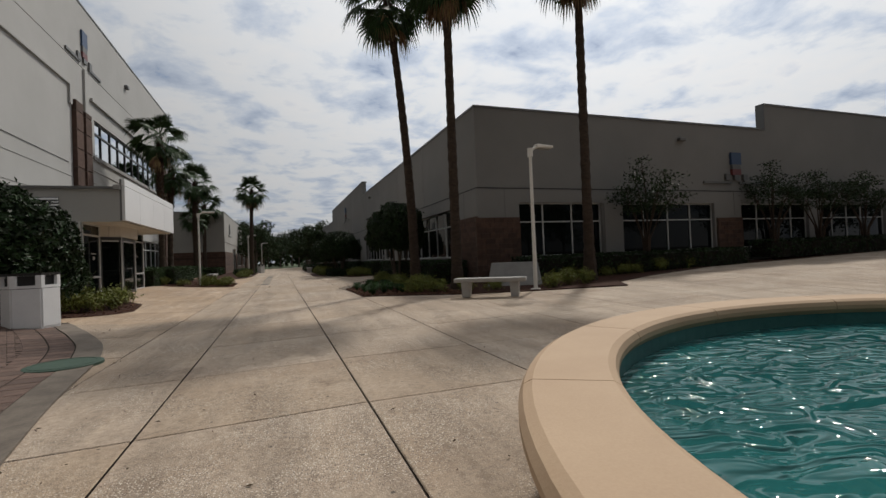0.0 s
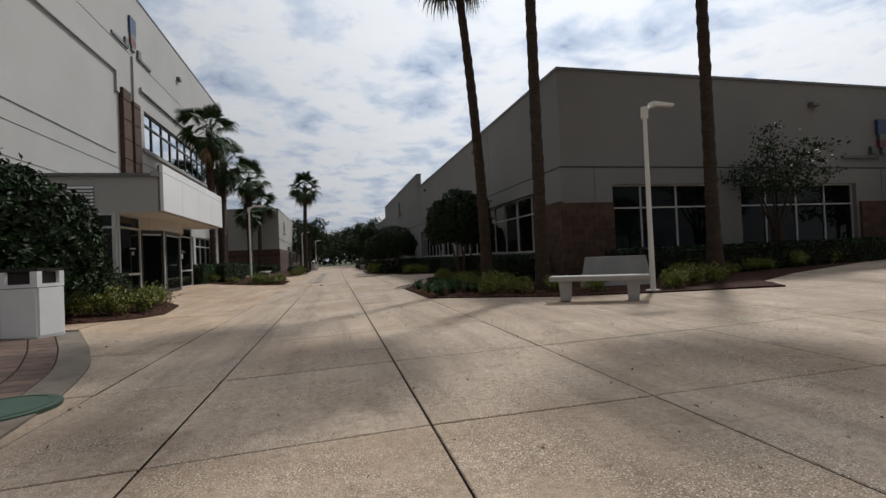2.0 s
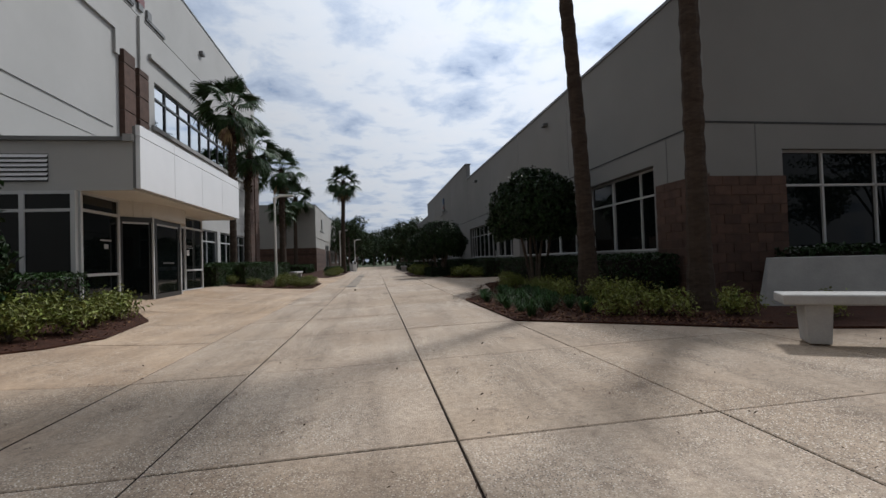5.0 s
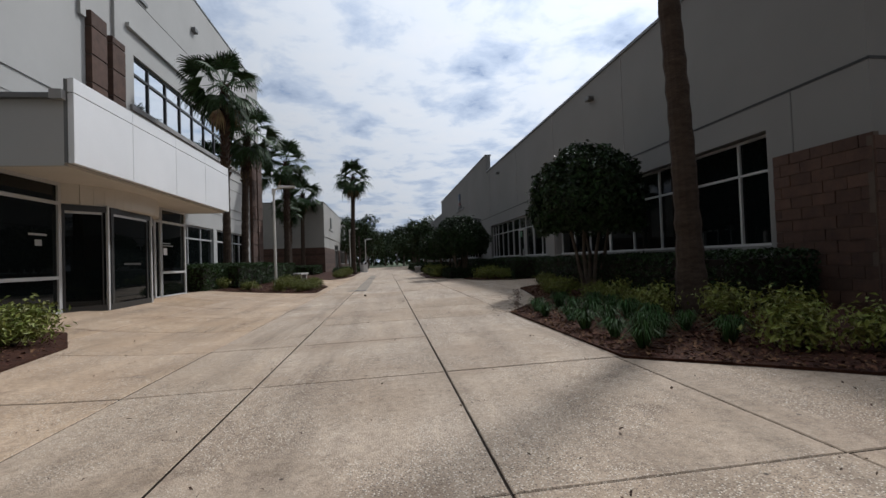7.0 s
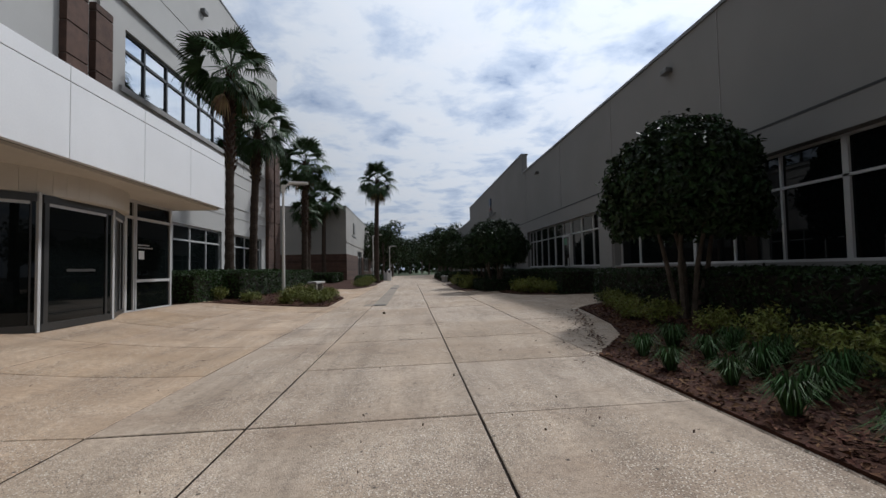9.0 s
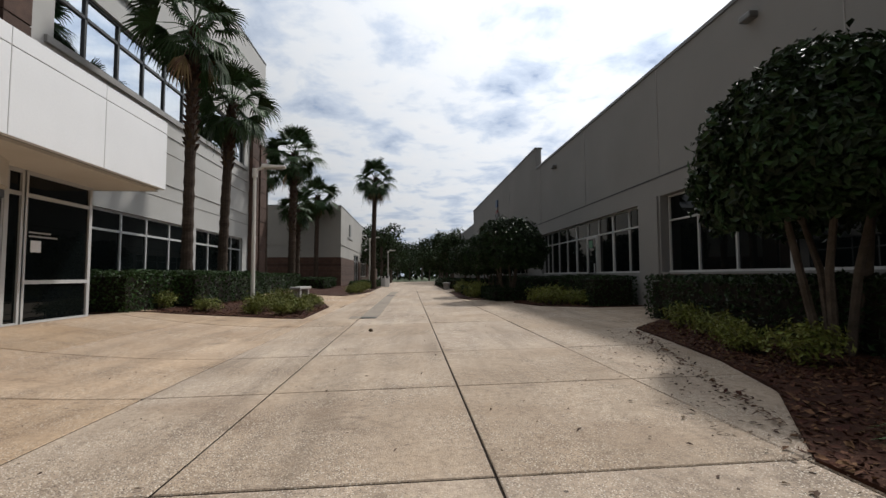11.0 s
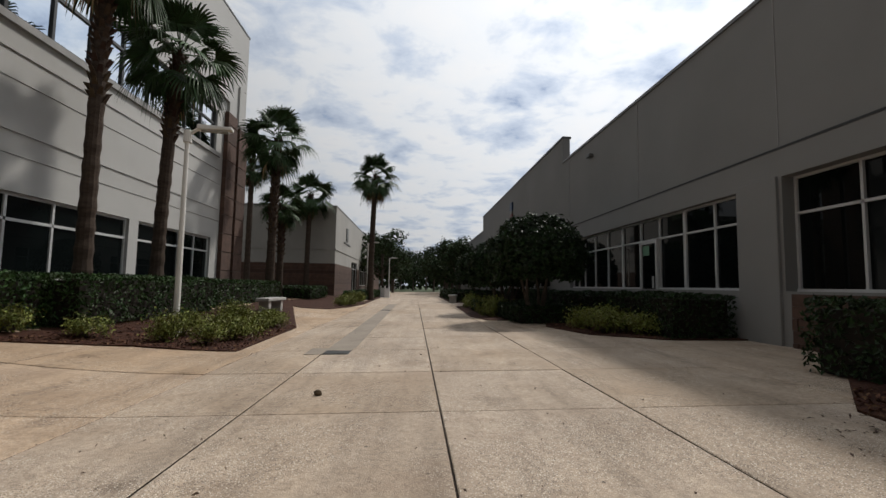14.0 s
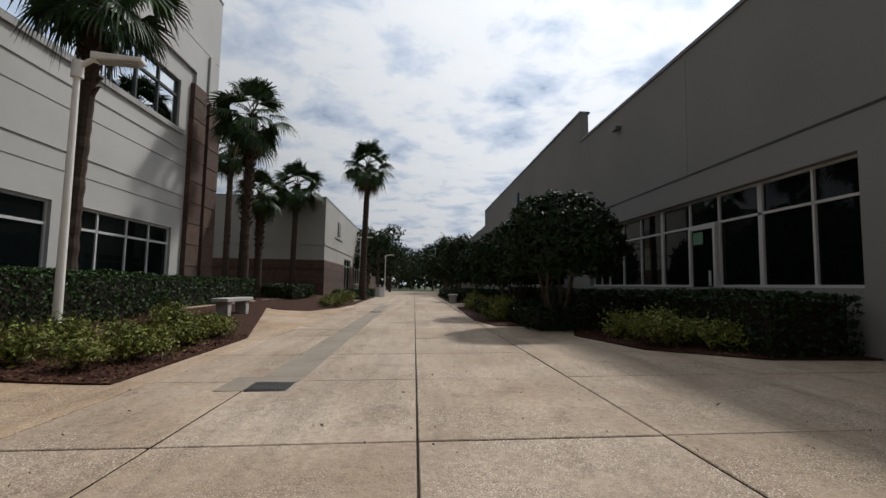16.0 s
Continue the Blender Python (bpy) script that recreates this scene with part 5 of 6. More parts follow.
def round_tree(x, y, r, top, bottom, seed, leaves=9000, size=0.13, label="", group="", stems=5):
    rng = np.random.default_rng(seed)
    z0 = ground(x) - 0.05
    t = thing("round_tree", label or "clipped dome-shaped tree with dense dark green leaves", "tree", group, at=(x, y, z0))
    rz = (top - bottom) * 0.62
    cz = top - rz - z0
    bm = bmesh.new()
    rr = random.Random(seed)
    for k in range(stems):
        a = 2 * math.pi * k / stems + rr.uniform(-0.3, 0.3)
        e = r * rr.uniform(0.4, 0.65)
        pts = [(0.14 * math.cos(a), 0.14 * math.sin(a), 0), (e * 0.5 * math.cos(a), e * 0.5 * math.sin(a), (bottom - z0) * 0.75), (e * 0.7 * math.cos(a + 0.2), e * 0.7 * math.sin(a + 0.2), bottom - z0 + 0.3), (e * math.cos(a), e * math.sin(a), cz + rz * 0.4)]
        tube(bm, pts, [0.06, 0.048, 0.04, 0.015], 7)
        for j in range(2):
            b = a + rr.uniform(-0.9, 0.9)
            q = Vector(pts[2])
            tube(bm, [q, q + Vector((0.3 * math.cos(b), 0.3 * math.sin(b), 0.35)), q + Vector((0.75 * math.cos(b), 0.75 * math.sin(b), 0.7))], [0.035, 0.025, 0.01], 5)
    part("trunk", bm, M_BARK, t, "several slender grey-brown stems")
    p, n = dome_points(leaves, r, r, rz, rng, seed=seed, low=-0.5)
    p2, n2 = dome_points(leaves // 3, r * 0.8, r * 0.8, rz * 0.8, rng, seed=seed + 5, low=-0.6, thickness=0.6)
    p3 = p[: leaves // 14] * rng.uniform(1.0, 1.10, (leaves // 14, 1))
    pts = np.concatenate([p, p2, p3]) + [0, 0, cz]
    nr = np.concatenate([n, n2, n[: leaves // 14]])
    v, f = leaf_cloud(pts, nr, size, 0.7, 0.5, rng)
    data_part("crown", v, f, M_LEAF, t, "dense crown of small glossy leaves")
    return t


def build_round_trees():
    g = "clipped trees along the grey building"
    round_tree(5.42, 22.65, 1.42, 3.98, 1.5, 21, 16000, 0.14, group=g)
    round_tree(4.2, 36.0, 1.55, 3.5, 1.2, 22, 9000, 0.15, group=g)
    round_tree(3.9, 40.2, 1.4, 3.2, 1.0, 23, 7000, 0.16, group=g)
    round_tree(5.6, 46.5, 1.9, 3.8, 1.2, 24, 7000, 0.18, group=g)
    round_tree(5.2, 55.0, 1.9, 3.9, 1.0, 25, 5000, 0.22, group=g)
    round_tree(-6.6, 12.9 + 1.6, 1.75, 3.35, 0.5, 26, 20000, 0.15, group="", label="broad rounded dark green shrub tree beside the bin")


build_round_trees()


def sprigs(x, y, z0, z1, seed):
    """Unclipped shoots standing out of the top of the shrub by the bin: thin stems with leaves along them."""
    rng, rr = np.random.default_rng(seed), random.Random(seed)
    shrub = [o for o in scene.objects if o.name.startswith("round_tree") and "bin" in o.get("label", "")][0]
    at = Vector((x, y, 0)) - shrub.location
    bm, P = bmesh.new(), []
    for k in range(5):
        a, e = rr.uniform(0, 6.28), rr.uniform(0.2, 0.55)
        p0 = at + Vector((rr.uniform(-0.2, 0.2), rr.uniform(-0.2, 0.2), z0))
        p2 = p0 + Vector((e * math.cos(a), e * math.sin(a), (z1 - z0) * rr.uniform(0.7, 1.0)))
        p1 = p0.lerp(p2, 0.5) + Vector((0, 0, 0.08))
        tube(bm, [p0, p1, p2], [0.014, 0.009, 0.003], 5)
        P += [np.array(p1.lerp(p2, rr.random())) + rng.normal(0, 0.06, 3) for _ in range(26)]
    part("shoots", bm, M_BARK, shrub, "thin upright shoots")
    P = np.array(P)
    v, f = leaf_cloud(P, rng.normal(0, 1, P.shape), 0.14, 0.8, 0.45, rng)
    data_part("shoot_leaves", v, f, M_LEAF, shrub)


sprigs(-6.75, 14.3, 3.0, 3.95, 29)


def crape(x, y, top, seed, r=1.6):
    """An airy small tree: thin rising stems and sparse leaf clusters."""
    rr, rng = random.Random(seed), np.random.default_rng(seed)
    z0 = ground(x)
    t = thing("small_tree", "airy small tree with thin stems and sparse dark leaves", "tree", "small trees in front of the grey wall", at=(x, y, z0 - 0.05))
    bm = bmesh.new()
    tips = []
    for k in range(7):
        a = 2 * math.pi * k / 7 + rr.uniform(-0.3, 0.3)
        e = r * rr.uniform(0.45, 1.0)
        h = (top - z0) * rr.uniform(0.66, 0.85)
        pts = [(0.05 * math.cos(a), 0.05 * math.sin(a), 0), (e * 0.15 * math.cos(a), e * 0.15 * math.sin(a), h * 0.45), (e * 0.6 * math.cos(a), e * 0.6 * math.sin(a), h * 0.8), (e * math.cos(a), e * math.sin(a), h)]
        tube(bm, pts, [0.05, 0.04, 0.022, 0.008], 6)
        tips += [Vector(pts[2]), Vector(pts[3])]
        for j in range(4):
            q = Vector(pts[2]).lerp(Vector(pts[3]), rr.random())
            e2 = q + Vector((rr.uniform(-0.6, 0.6), rr.uniform(-0.6, 0.6), rr.uniform(0.0, 0.45)))
            tube(bm, [q, q.lerp(e2, 0.5) + Vector((0, 0, 0.05)), e2], [0.012, 0.009, 0.004], 4)
            tips.append(e2)
    tube(bm, [(0, 0, 0), (0.1, 0, (top - z0) * 0.7), (-0.1, 0, top - z0)], [0.05, 0.03, 0.005], 6)
    for j in range(4):
        tips.append(Vector((-0.05, 0, (top - z0) * (0.78 + 0.06 * j))))
    part("trunk", bm, M_TRUNK, t, "thin bare stems")
    P = np.concatenate([np.array(q) + rng.normal(0, 0.17, (60, 3)) * [1.3, 1.3, 0.55] for q in tips])
    v, f = leaf_cloud(P, rng.normal(0, 1, P.shape), 0.125, 0.8, 0.5, rng)
    data_part("crown", v, f, M_LEAF, t, "sparse leaf clusters")


for k, (cx_, cy_, ct_) in enumerate(((14.4, 15.6, 5.2), (22.6, 15.9, 5.4), (26.0, 15.9, 5.0), (29.5, 15.8, 5.0))):
    crape(cx_, cy_, ct_, 40 + k)


def hedge(outline_boxes, height, seed, mat, name="clipped_hedge", label="", size=0.085, density=520, group="hedges"):
    """A clipped hedge over plan boxes (x0, x1, y0, y1): a leafy skin over a box coloured dark for shade."""
    rng = np.random.default_rng(seed)
    x0, x1, y0, y1 = outline_boxes
    zg = ground((x0 + x1) / 2)
    t = thing(name, label or "clipped dark green hedge along the wall", "hedge", group, at=((x0 + x1) / 2, (y0 + y1) / 2, zg))
    lx, ly, h = x1 - x0, y1 - y0, height
    # solid dark box gives the gaps between leaves their shade
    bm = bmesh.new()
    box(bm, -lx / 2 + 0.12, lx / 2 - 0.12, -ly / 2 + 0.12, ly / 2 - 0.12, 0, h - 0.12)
    part("twig_core", bm, M_EARTH, t, "plain dark box for the shaded inside")
    pts, nrm = [], []
    for area, org, u, v, n in ((lx * ly, (-lx / 2, -ly / 2, h), (lx, 0, 0), (0, ly, 0), (0, 0, 1)), (ly * h, (-lx / 2, -ly / 2, 0), (0, ly, 0), (0, 0, h), (-1, 0, 0)),
                               (ly * h, (lx / 2, -ly / 2, 0), (0, ly, 0), (0, 0, h), (1, 0, 0)), (lx * h, (-lx / 2, -ly / 2, 0), (lx, 0, 0), (0, 0, h), (0, -1, 0)), (lx * h, (-lx / 2, ly / 2, 0), (lx, 0, 0), (0, 0, h), (0, 1, 0))):
        m = int(area * density)
        a, b = rng.random((m, 1)), rng.random((m, 1))
        q = np.array(org) + a * np.array(u) + b * np.array(v)
        lump = np.array([0.07 * noise.noise(Vector(p) * 2.2 + Vector((seed, 0, 0))) + 0.04 * noise.noise(Vector(p) * 6) for p in q])[:, None]
        q = q + np.array(n) * (lump - np.abs(rng.normal(0, 0.05, (m, 1))) + 0.01)
        pts.append(q)
        nrm.append(np.repeat([n], m, 0))
    v, f = leaf_cloud(np.concatenate(pts), np.concatenate(nrm).astype(float), size, 0.7, 0.5, rng)
    data_part("foliage", v, f, mat, t, "")
    return t


def build_hedges():
    hedge((5.6, 7.15, 17.8, 27.6), 0.95, 51, M_LEAF, density=330, size=0.10)
    hedge((5.75, 7.2, 31.05, 34.3), 0.95, 52, M_LEAF, density=330, size=0.10)
    hedge((5.9, 7.15, 35.5, 50.0), 0.9, 53, M_LEAF, density=180, size=0.13)
    hedge((8.6, 20.0, 15.3, 16.7), 0.85, 54, M_LEAF, density=170, size=0.13)
    hedge((22.0, 38.0, 15.6, 16.8), 0.85, 55, M_LEAF, density=80, size=0.18)
    hedge((-8.9, -6.3, 28.2, 30.5), 0.95, 56, M_HEDGE, density=480)
    hedge((-8.2, -5.8, 30.5, 36.4), 0.98, 57, M_HEDGE, density=420)
    hedge((-8.6, -6.5, 36.4, 45.6), 0.95, 58, M_HEDGE, density=260, size=0.11)
    hedge((-9.0, -6.1, 17.2, 19.2), 0.8, 59, M_HEDGE, density=380)
    hedge((-8.4, -5.6, 48.5, 53.3), 0.7, 60, M_HEDGE, density=140, size=0.15)
    hedge((-5.0, -3.2, 56.0, 70.0), 0.6, 61, M_HEDGE, density=90, size=0.2)
    hedge((3.4, 5.6, 35.2, 38.6), 0.5, 63, M_LEAF, density=260, size=0.12, label="low dark ground shrubs under the clipped trees")
    hedge((3.0, 5.6, 39.0, 43.0), 0.45, 64, M_LEAF, density=200, size=0.13, label="low dark ground shrubs under the clipped trees")
    hedge((3.0, 6.8, 53.0, 69.0), 0.7, 62, M_LEAF, density=60, size=0.22)


build_hedges()


def shrub_mesh(seed, r, h, mat, leaves=900, size=0.085, name="foliage"):
    """A loose shrub: short twigs and upright tufts of leaves."""
    rng = np.random.default_rng(seed)
    tufts = rng.normal(0, 0.36, (26, 3)) * [r, r, 0] + np.array([0, 0, 1]) * rng.uniform(0.35, 1.0, (26, 1)) * h
    tufts[:, 2] *= 1 - 0.35 * (np.hypot(tufts[:, 0], tufts[:, 1]) / r).clip(0, 1)
    P = np.concatenate([q + rng.normal(0, 1, (leaves // 26, 3)) * [0.11 * r / 0.5, 0.11 * r / 0.5, 0.09] for q in tufts])
    P[:, 2] = P[:, 2].clip(0.03)
    N = P - [0, 0, h * 0.2]
    N /= np.linalg.norm(N, axis=1, keepdims=True) + 1e-6
    v, f = leaf_cloud(P, N, size, 0.6, 0.42, rng)
    me = bpy.data.meshes.new(name)
    me.from_pydata([tuple(q) for q in v], [], [tuple(q) for q in f])
    me.materials.append(mat)
    bm = bmesh.new()
    for q in tufts[::2]:
        tube(bm, [(0, 0, 0), (q[0] * 0.5, q[1] * 0.5, q[2] * 0.6), tuple(q)], [0.012, 0.008, 0.003], 4, cap=False)
    tw = bpy.data.meshes.new("twigs")
    bm.to_mesh(tw)
    bm.free()
    tw.materials.append(M_BARK)
    return me, tw


def scatter_shrubs(name, label, group, meshes, spots, seed):
    rr = random.Random(seed)
    for x, y, s in spots:
        t = thing(name, label, "shrub", group, at=(x, y, ground(x) + 0.02))
        me, tw = rr.choice(meshes)
        m = pose(0, 0, 0, 0, 0, rr.uniform(0, 360)) @ Matrix.Diagonal((s, s, s * rr.uniform(0.9, 1.1), 1))
        shared("foliage", me, t, m)
        shared("stem", tw, t, m)


def build_shrubs():
    yellow = [shrub_mesh(70 + k, 0.55, 0.55, M_SHRUB, 1000, 0.10) for k in range(3)]
    rr = random.Random(5)
    lab = "loose yellow-green shrub in the mulch bed"
    spots = []
    # row behind the grass tufts in the near right bed
    for y in (15.9, 17.0, 18.1, 18.8, 19.8, 20.9, 22.0, 22.9, 23.9, 24.6, 25.4):
        spots.append((4.6 + max(0, y - 22.5) * 0.12 + 0.25 * rr.uniform(-1, 1), y + rr.uniform(-0.15, 0.15), rr.uniform(0.62, 0.85)))
    for x in (4.0, 4.8, 5.5, 6.4, 8.1, 8.8, 9.5, 10.2, 11.2, 12.0, 12.8, 13.6, 14.6, 15.6, 16.6):
        spots.append((x + rr.uniform(-0.15, 0.15), (14.95 - 0.62 * (x - 4.0) + 0.3 if x < 7 else 12.9 + 0.12 * (x - 8) if x < 10 else 14.9 + 0.08 * (x - 8)) + rr.uniform(-0.15, 0.15), rr.uniform(0.62, 0.85)))
    scatter_shrubs("low_shrub", lab, "shrubs in the right beds", yellow, spots, 1)
    spots = [(5.0 + rr.uniform(-0.2, 0.2), y, rr.uniform(0.8, 1.0)) for y in (32.4, 33.0, 33.7)] + [(5.55, 31.95, 0.85), (6.0, 31.8, 0.8), (5.5, 32.6, 0.85)]
    spots += [(3.2 + rr.uniform(-0.2, 0.5), y, rr.uniform(0.8, 1.1)) for y in (38.3, 39.0, 40.5, 42.0, 43.5, 45.0, 46.5)]
    scatter_shrubs("low_shrub", lab, "shrubs in the right beds", yellow, spots, 2)
    spots = [(-3.45 + 0.15 * rr.uniform(-1, 1), y, rr.uniform(0.7, 0.86)) for y in (30.6, 31.3, 32.1, 33.0, 33.8)] + [(-4.3, 30.6, 0.8), (-4.4, 31.5, 0.78), (-5.4, 30.1, 0.7), (-6.2, 29.6, 0.65), (-3.4, 34.3, 0.8), (-4.1, 32.2, 0.75), (-4.4, 34.6, 0.8), (-5.0, 35.4, 0.8)]
    scatter_shrubs("low_shrub", lab, "shrubs in the left beds", yellow, spots, 3)
    spots = [(x, y, rr.uniform(0.75, 0.95)) for x, y in ((-4.95, 17.3), (-5.1, 18.2), (-5.8, 17.1), (-6.2, 18.0), (-5.6, 16.3), (-6.6, 16.6), (-5.4, 18.8), (-4.85, 16.4), (-5.15, 15.6), (-5.7, 15.2), (-6.3, 15.6))]
    scatter_shrubs("low_shrub", lab, "shrubs in the left beds", yellow, spots, 4)
    spots = [(-3.5 + rr.uniform(-0.4, 0.4), y, rr.uniform(0.8, 1.1)) for y in (46.3, 47.3, 48.4, 49.6, 51, 52.6, 54.4)]
    scatter_shrubs("low_shrub", lab, "shrubs in the left beds", yellow, spots, 5)
    # strap-leaved grass tufts
    rng = random.Random(8)
    tufts = []
    for s in range(3):
        V, F = [], []
        for k in range(150):
            a, r = rng.uniform(0, 6.283), rng.uniform(0.0, 0.07)
            out = rng.uniform(0.10, 0.38)
            h = rng.uniform(0.2, 0.36)
            o, w = Vector((math.cos(a), math.sin(a), 0)), Vector((-math.sin(a), math.cos(a), 0)) * 0.0065
            p0, p1, p2 = o * r, o * (r + out * 0.45) + Vector((0, 0, h)), o * (r + out) + Vector((0, 0, h * rng.uniform(0.35, 0.8)))
            i = len(V)
            V += [p0 - w, p0 + w, p1 + w, p1 - w, p2]
            F += [(i, i + 1, i + 2, i + 3), (i + 3, i + 2, i + 4)]
        me = bpy.data.meshes.new("blades")
        me.from_pydata([tuple(v) for v in V], [], F)
        me.materials.append(M_GRASSY)
        tufts.append(me)
    for k in range(3):
        for j in range(6):
            x = 2.85 + 0.52 * k + rng.uniform(-0.12, 0.12)
            y = 15.85 + j * 0.72 + 0.35 * (k % 2) + rng.uniform(-0.14, 0.14)
            t = thing("grass_tuft", "dark green strap-leaved grass tuft in mulch", "grass", "grass tufts in the right bed", at=(x, y, ground(x) + 0.02))
            s = rng.uniform(0.72, 0.98)
            shared("foliage", rng.choice(tufts), t, pose(0, 0, 0, 0, 0, rng.uniform(0, 360)) @ Matrix.Diagonal((s, s, s, 1)))


build_shrubs()

# ---------------- far trees ----------------


def far_tree(x, y, h, r, seed, label="dark leafy tree at the end of the walk", group="trees at the end of the walk"):
    rng, rr = np.random.default_rng(seed), random.Random(seed)
    t = thing("tree", label, "tree", group, at=(x, y, -0.1))
    bm = bmesh.new()
    tube(bm, [(0, 0, 0), (0.1, 0, h * 0.3), (0, 0.1, h * 0.7)], [0.22, 0.17, 0.06], 8)
    clumps = []
    for k in range(11):
        a, e, z = rr.uniform(0, 6.28), r * rr.uniform(0.15, 0.85), h * rr.uniform(0.38, 0.93)
        e *= 1.15 - 0.7 * abs(z / h - 0.6)
        c = Vector((e * math.cos(a), e * math.sin(a), z))
        tube(bm, [(0.05, 0, h * 0.3), c * 0.6 + Vector((0, 0, h * 0.12)), c], [0.09, 0.06, 0.02], 5)
        clumps.append(c)
    part("trunk", bm, M_BARK, t)
    P, N = [], []
    for c in clumps:
        p, n = dome_points(300, r * 0.42, r * 0.42, r * 0.36, rng, 0.5, -0.9, 0.5, seed)
        P.append(p + np.array(c))
        N.append(n)
    v, f = leaf_cloud(np.concatenate(P), np.concatenate(N), 0.38, 0.8, 0.55, rng)
    data_part("crown", v, f, M_FARLEAF, t)


def build_far_trees():
    rr = random.Random(12)
    spots = [(-3.6, 76, 7.5), (-5.5, 84, 8), (-3.0, 92, 7), (5.2, 72, 6.0), (5.0, 79, 7.0), (4.6, 87, 7.5), (5.5, 95, 7), (9, 103, 9), (-8, 99, 9), (-13, 103, 9), (-4, 106, 8), (4, 110, 8), (0.0, 118, 8), (-8, 116, 9), (9, 118, 9), (15, 112, 9), (22, 116, 10), (-20, 112, 10), (30, 122, 11), (-30, 118, 10), (-16, 124, 10), (14, 128, 10), (3, 130, 9), (-3, 132, 9), (40, 130, 11), (-42, 130, 11), (52, 140, 12), (-55, 138, 12)]
    for k, (x, y, h) in enumerate(spots):
        far_tree(x, y, h * rr.uniform(0.9, 1.1), h * 0.42, 90 + k)
    # trees and a plain office block on the far side of the plaza, behind the start of the walk
    for k, (x, y, h) in enumerate(((-4, -27, 8), (2, -31, 9), (8, -26, 7.5), (14, -30, 9), (20, -25, 8), (27, -29, 9), (34, -24, 8), (42, -27, 9), (48, -16, 8), (52, -6, 9), (50, 5, 8))):
        far_tree(x, y, h * rr.uniform(0.9, 1.1), h * 0.46, 140 + k, "dark leafy tree on the far side of the plaza", "trees beyond the plaza")
    # continuous dark woods closing the view
    rng = np.random.default_rng(77)
    n = 16000
    x = rng.uniform(-160, 160, n)
    top = 5.5 + 2.5 * np.array([noise.noise(Vector((q * 0.13, 1.7, 0))) for q in x]) + 1.2 * np.array([noise.noise(Vector((q * 0.5, 4.7, 0))) for q in x])
    P = np.stack([x, 142 + rng.uniform(-4, 4, n) + np.abs(x) * 0.1, top * rng.random(n) ** 0.7], 1)
    v, f = leaf_cloud(P, np.repeat([[0.0, -1.0, 0.3]], n, 0), 1.3, 0.6, 0.6, rng)
    tagged(data_part("far_woods", v, f, M_FARLEAF), "dark green woods closing the view", "woods", kind="stuff")


build_far_trees()
# ---------------- lamps, benches, bin ----------------


def lamp_post(x, y, h, arm, turn, group="lamp posts along the walk"):
    """A slim white post with a short arm and a flat box lantern."""
    t = thing("street_lamp", "slim white steel lamp post with a flat lantern", "lamp post", group, at=(x, y, ground(x)))
    t.rotation_euler[2] = radians(turn)
    bm = bmesh.new()
    tube(bm, [(0, 0, 0.03), (0, 0, h * 0.5), (0, 0, h)], [0.065, 0.055, 0.045], 14)
    part("pole", bm, M_POLE, t, smooth=False)
    bm = bmesh.new()
    tube(bm, [(0, 0, -0.02), (0, 0, 0.035)], [0.17, 0.16], 16)
    part("base_plate", bm, M_POLE, t)
    bm = bmesh.new()
    tube(bm, [(0, 0, h - 0.05), (0, 0, h + 0.22)], [0.085, 0.08], 14)
    part("collar", bm, M_POLE, t)
    bm = bmesh.new()
    tube(bm, [(0, 0, h + 0.12), (0.18, 0, h + 0.25), (0.34, 0, h + 0.29)], [0.045, 0.04, 0.04], 8)
    part("arm", bm, M_POLE, t)
    bm = bmesh.new()
    v = box(bm, 0.2, 0.2 + arm, -0.11, 0.11, h + 0.24, h + 0.36)
    for i in (1, 2, 5, 6):
        v[i].co.z += 0.03
    for i in (5, 6):
        v[i].co.z -= 0.05
    rounded(bm, 0.02)
    part("lantern", bm, M_POLE, t)
    part_bm = bmesh.new()
    box(part_bm, 0.28, 0.12 + arm, -0.08, 0.08, h + 0.225, h + 0.25)
    part("lens", part_bm, M_LENS, t, "pale lamp lens")


def build_lamps():
    lamp_post(7.28, 12.75, 4.15, 0.62, 5)
    lamp_post(-4.73, 31.8, 4.2, 0.72, 8)
    lamp_post(-3.6, 59.8, 4.4, 0.7, 8)
    lamp_post(-2.6, 74.0, 4.0, 0.7, 8)


build_lamps()


def stone_bench(x, y, length, turn, group="stone benches"):
    z = ground(x)
    t = thing("stone_bench", "pale cast-concrete bench on two tapered legs", "bench", group, at=(x, y, z))
    t.rotation_euler[2] = radians(turn)
    bm = bmesh.new()
    box(bm, -length / 2, length / 2, -0.24, 0.24, 0.42, 0.53)
    rounded(bm, 0.02, 3)
    part("seat", bm, M_BENCH, t)
    for s in (-1, 1):
        bm = bmesh.new()
        v = box(bm, s * length * 0.34 - 0.10, s * length * 0.34 + 0.10, -0.18, 0.18, 0, 0.42)
        for i in (4, 5, 6, 7):
            v[i].co.x += math.copysign(0.025, v[i].co.x - s * length * 0.34)
        rounded(bm, 0.012)
        part("leg", bm, M_BENCH, t)


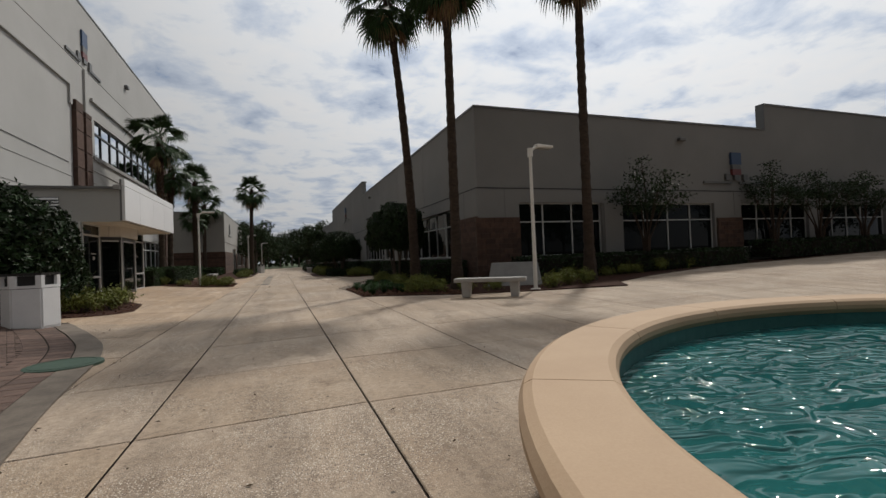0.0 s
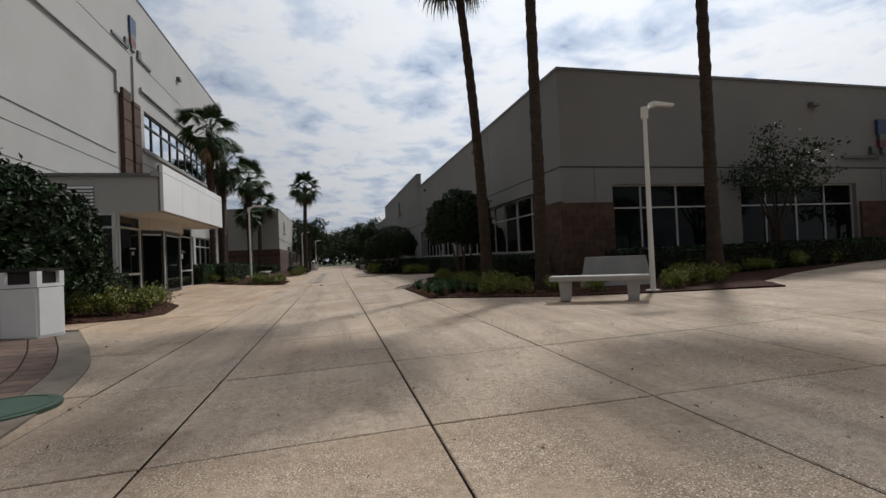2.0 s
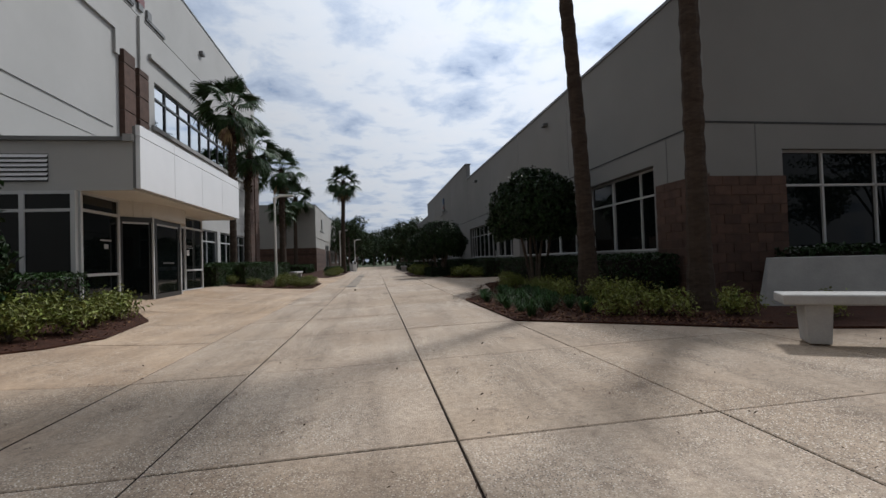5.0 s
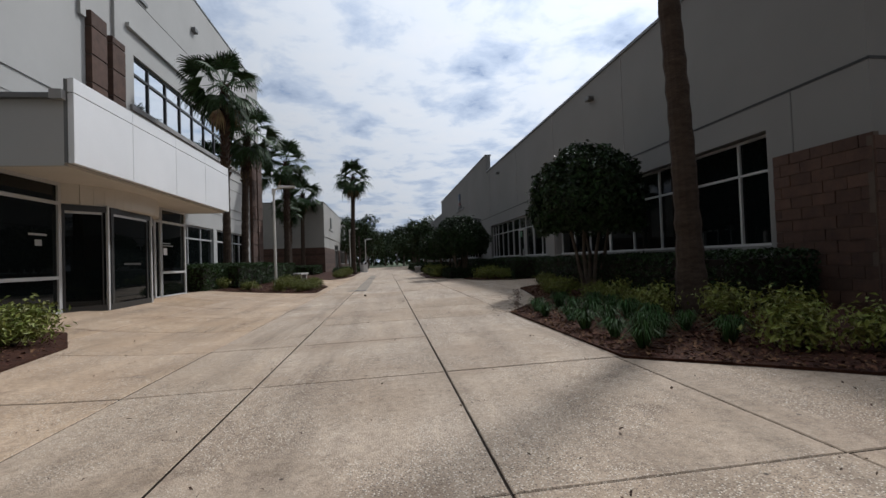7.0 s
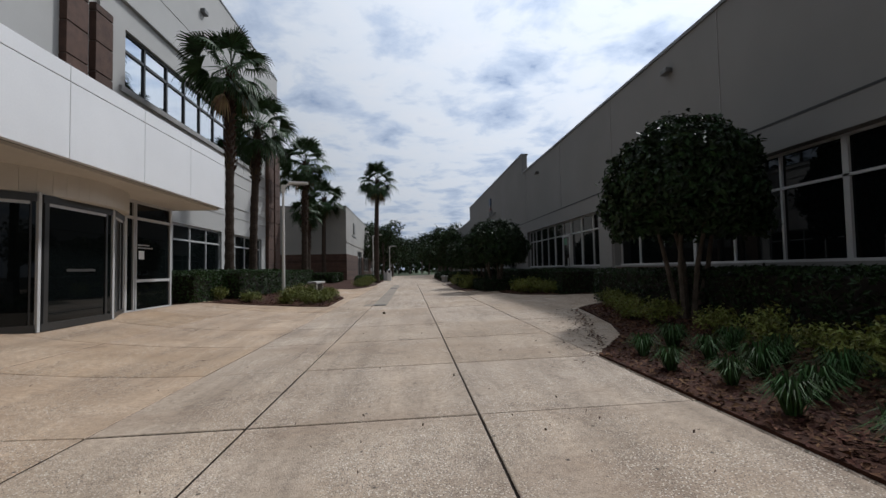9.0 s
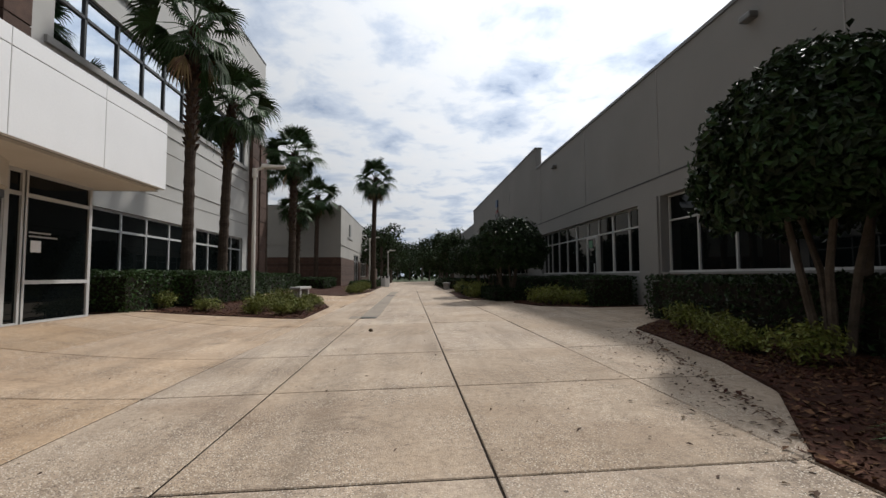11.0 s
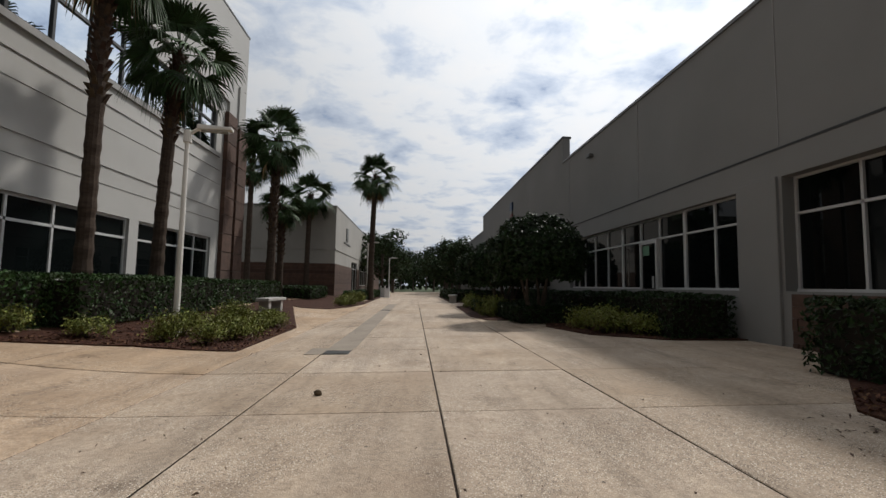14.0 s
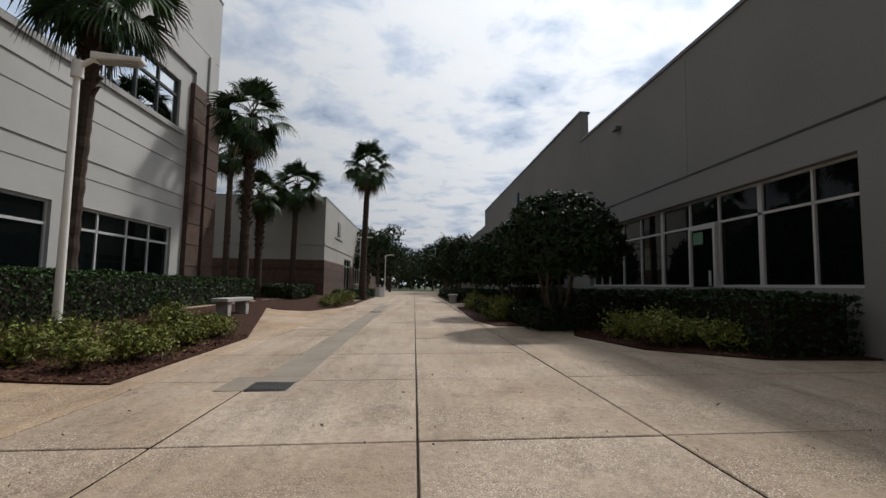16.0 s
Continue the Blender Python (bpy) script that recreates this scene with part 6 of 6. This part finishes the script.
def build_benches():
    stone_bench(5.42, 12.08, 2.0, -34)
    stone_bench(-4.95, 39.0, 1.75, 86)
    stone_bench(2.9, 52.0, 1.5, 80)
    # slanted memorial slab behind the bench
    t = thing("stone_marker", "low grey slanted stone marker among shrubs", "stone marker", at=(7.65, 14.75, ground(7.65)))
    t.rotation_euler[2] = radians(-34)
    bm = bmesh.new()
    v = box(bm, -0.95, 0.95, -0.3, 0.25, -0.05, 0.82)
    for i in (4, 5):
        v[i].co.y += 0.3
    for i in (4, 7):
        v[i].co.x += 0.15
    for i in (5, 6):
        v[i].co.x -= 0.15
    rounded(bm, 0.015)
    part("slab", bm, M_STONE, t)


build_benches()


def build_bin():
    x, y = -5.2, 12.8
    t = thing("litter_bin", "white hexagonal litter bin with dark openings under the rim", "litter bin", at=(x, y, ground(x) - 0.03))
    t.rotation_euler[2] = radians(12)
    R = 0.50

    def hexring(r, z):
        return [(r * math.cos(math.pi / 3 * k), r * math.sin(math.pi / 3 * k), z) for k in range(6)]

    bm = bmesh.new()
    rings = [[bm.verts.new(p) for p in hexring(r, z)] for r, z in ((R * 0.97, 0), (R, 0.06), (R, 0.86), (R * 0.95, 0.86), (R * 0.95, 0.80))]
    for a, b in zip(rings, rings[1:]):
        for k in range(6):
            bm.faces.new((a[k], a[(k + 1) % 6], b[(k + 1) % 6], b[k]))
    bm.faces.new(rings[0][::-1])
    bm.faces.new(rings[-1])
    bmesh.ops.bevel(bm, geom=[e for e in bm.edges if abs(e.verts[0].co.z - e.verts[1].co.z) > 0.5], offset=0.03, segments=2, affect="EDGES")
    part("body", bm, M_BIN, t)
    # rim: six corner pieces with a dark opening between each pair
    pts = hexring(R, 0.88)
    for k in range(6):
        a, b, c = Vector(pts[k - 1]), Vector(pts[k]), Vector(pts[(k + 1) % 6])
        bm = bmesh.new()
        q0, q1 = b.lerp(a, 0.18), b.lerp(c, 0.18)
        prism(bm, [(q0.x, q0.y), (b.x, b.y), (q1.x, q1.y), (q1.x * 0.88, q1.y * 0.88), (b.x * 0.86, b.y * 0.86), (q0.x * 0.88, q0.y * 0.88)], 0.87, 1.14)
        part("rim_corner", bm, M_BIN, t)
        bm = bmesh.new()
        p0, p1 = b.lerp(c, 0.16), b.lerp(c, 0.84)
        prism(bm, [(p0.x * 1.002, p0.y * 1.002), (p1.x * 1.002, p1.y * 1.002), (p1.x * 0.92, p1.y * 0.92), (p0.x * 0.92, p0.y * 0.92)], 0.872, 0.93)
        part("rim_lip", bm, M_BIN, t)
    bm = bmesh.new()
    prism(bm, [(p[0] * 0.84, p[1] * 0.84) for p in hexring(R, 0)], 0.8, 1.10)
    part("liner", bm, M_BLACK, t, "black inner liner")
    bm = bmesh.new()
    prism(bm, [(p[0] * 0.8, p[1] * 0.8) for p in hexring(R, 0)], 1.10, 1.13)
    part("lid", bm, M_BLACK, t, "black lid")
    bm = bmesh.new()
    outer, innr = [bm.verts.new((p[0] * 1.0, p[1] * 1.0, 1.14)) for p in hexring(R, 0)], [bm.verts.new((p[0] * 0.84, p[1] * 0.84, 1.14)) for p in hexring(R, 0)]
    o2, i2 = [bm.verts.new((p[0] * 1.02, p[1] * 1.02, 1.19)) for p in hexring(R, 0)], [bm.verts.new((p[0] * 0.84, p[1] * 0.84, 1.19)) for p in hexring(R, 0)]
    for k in range(6):
        n = (k + 1) % 6
        for a, b in ((outer, o2), (o2, i2), (i2, innr), (innr, outer)):
            bm.faces.new((a[k], a[n], b[n], b[k]))
    part("top_ring", bm, M_BLACK, t, "black top ring")
    far = copy_thing(t, pose(-2.5, 66.0, ground(-2.5) - 0.03, 0, 0, 30))
    tagged(far, "white hexagonal litter bin far along the walk", group="litter bins")
    tagged(t, group="litter bins")


build_bin()
# ---------------- small pieces of paving, last ----------------
build_terrace()
build_paving()
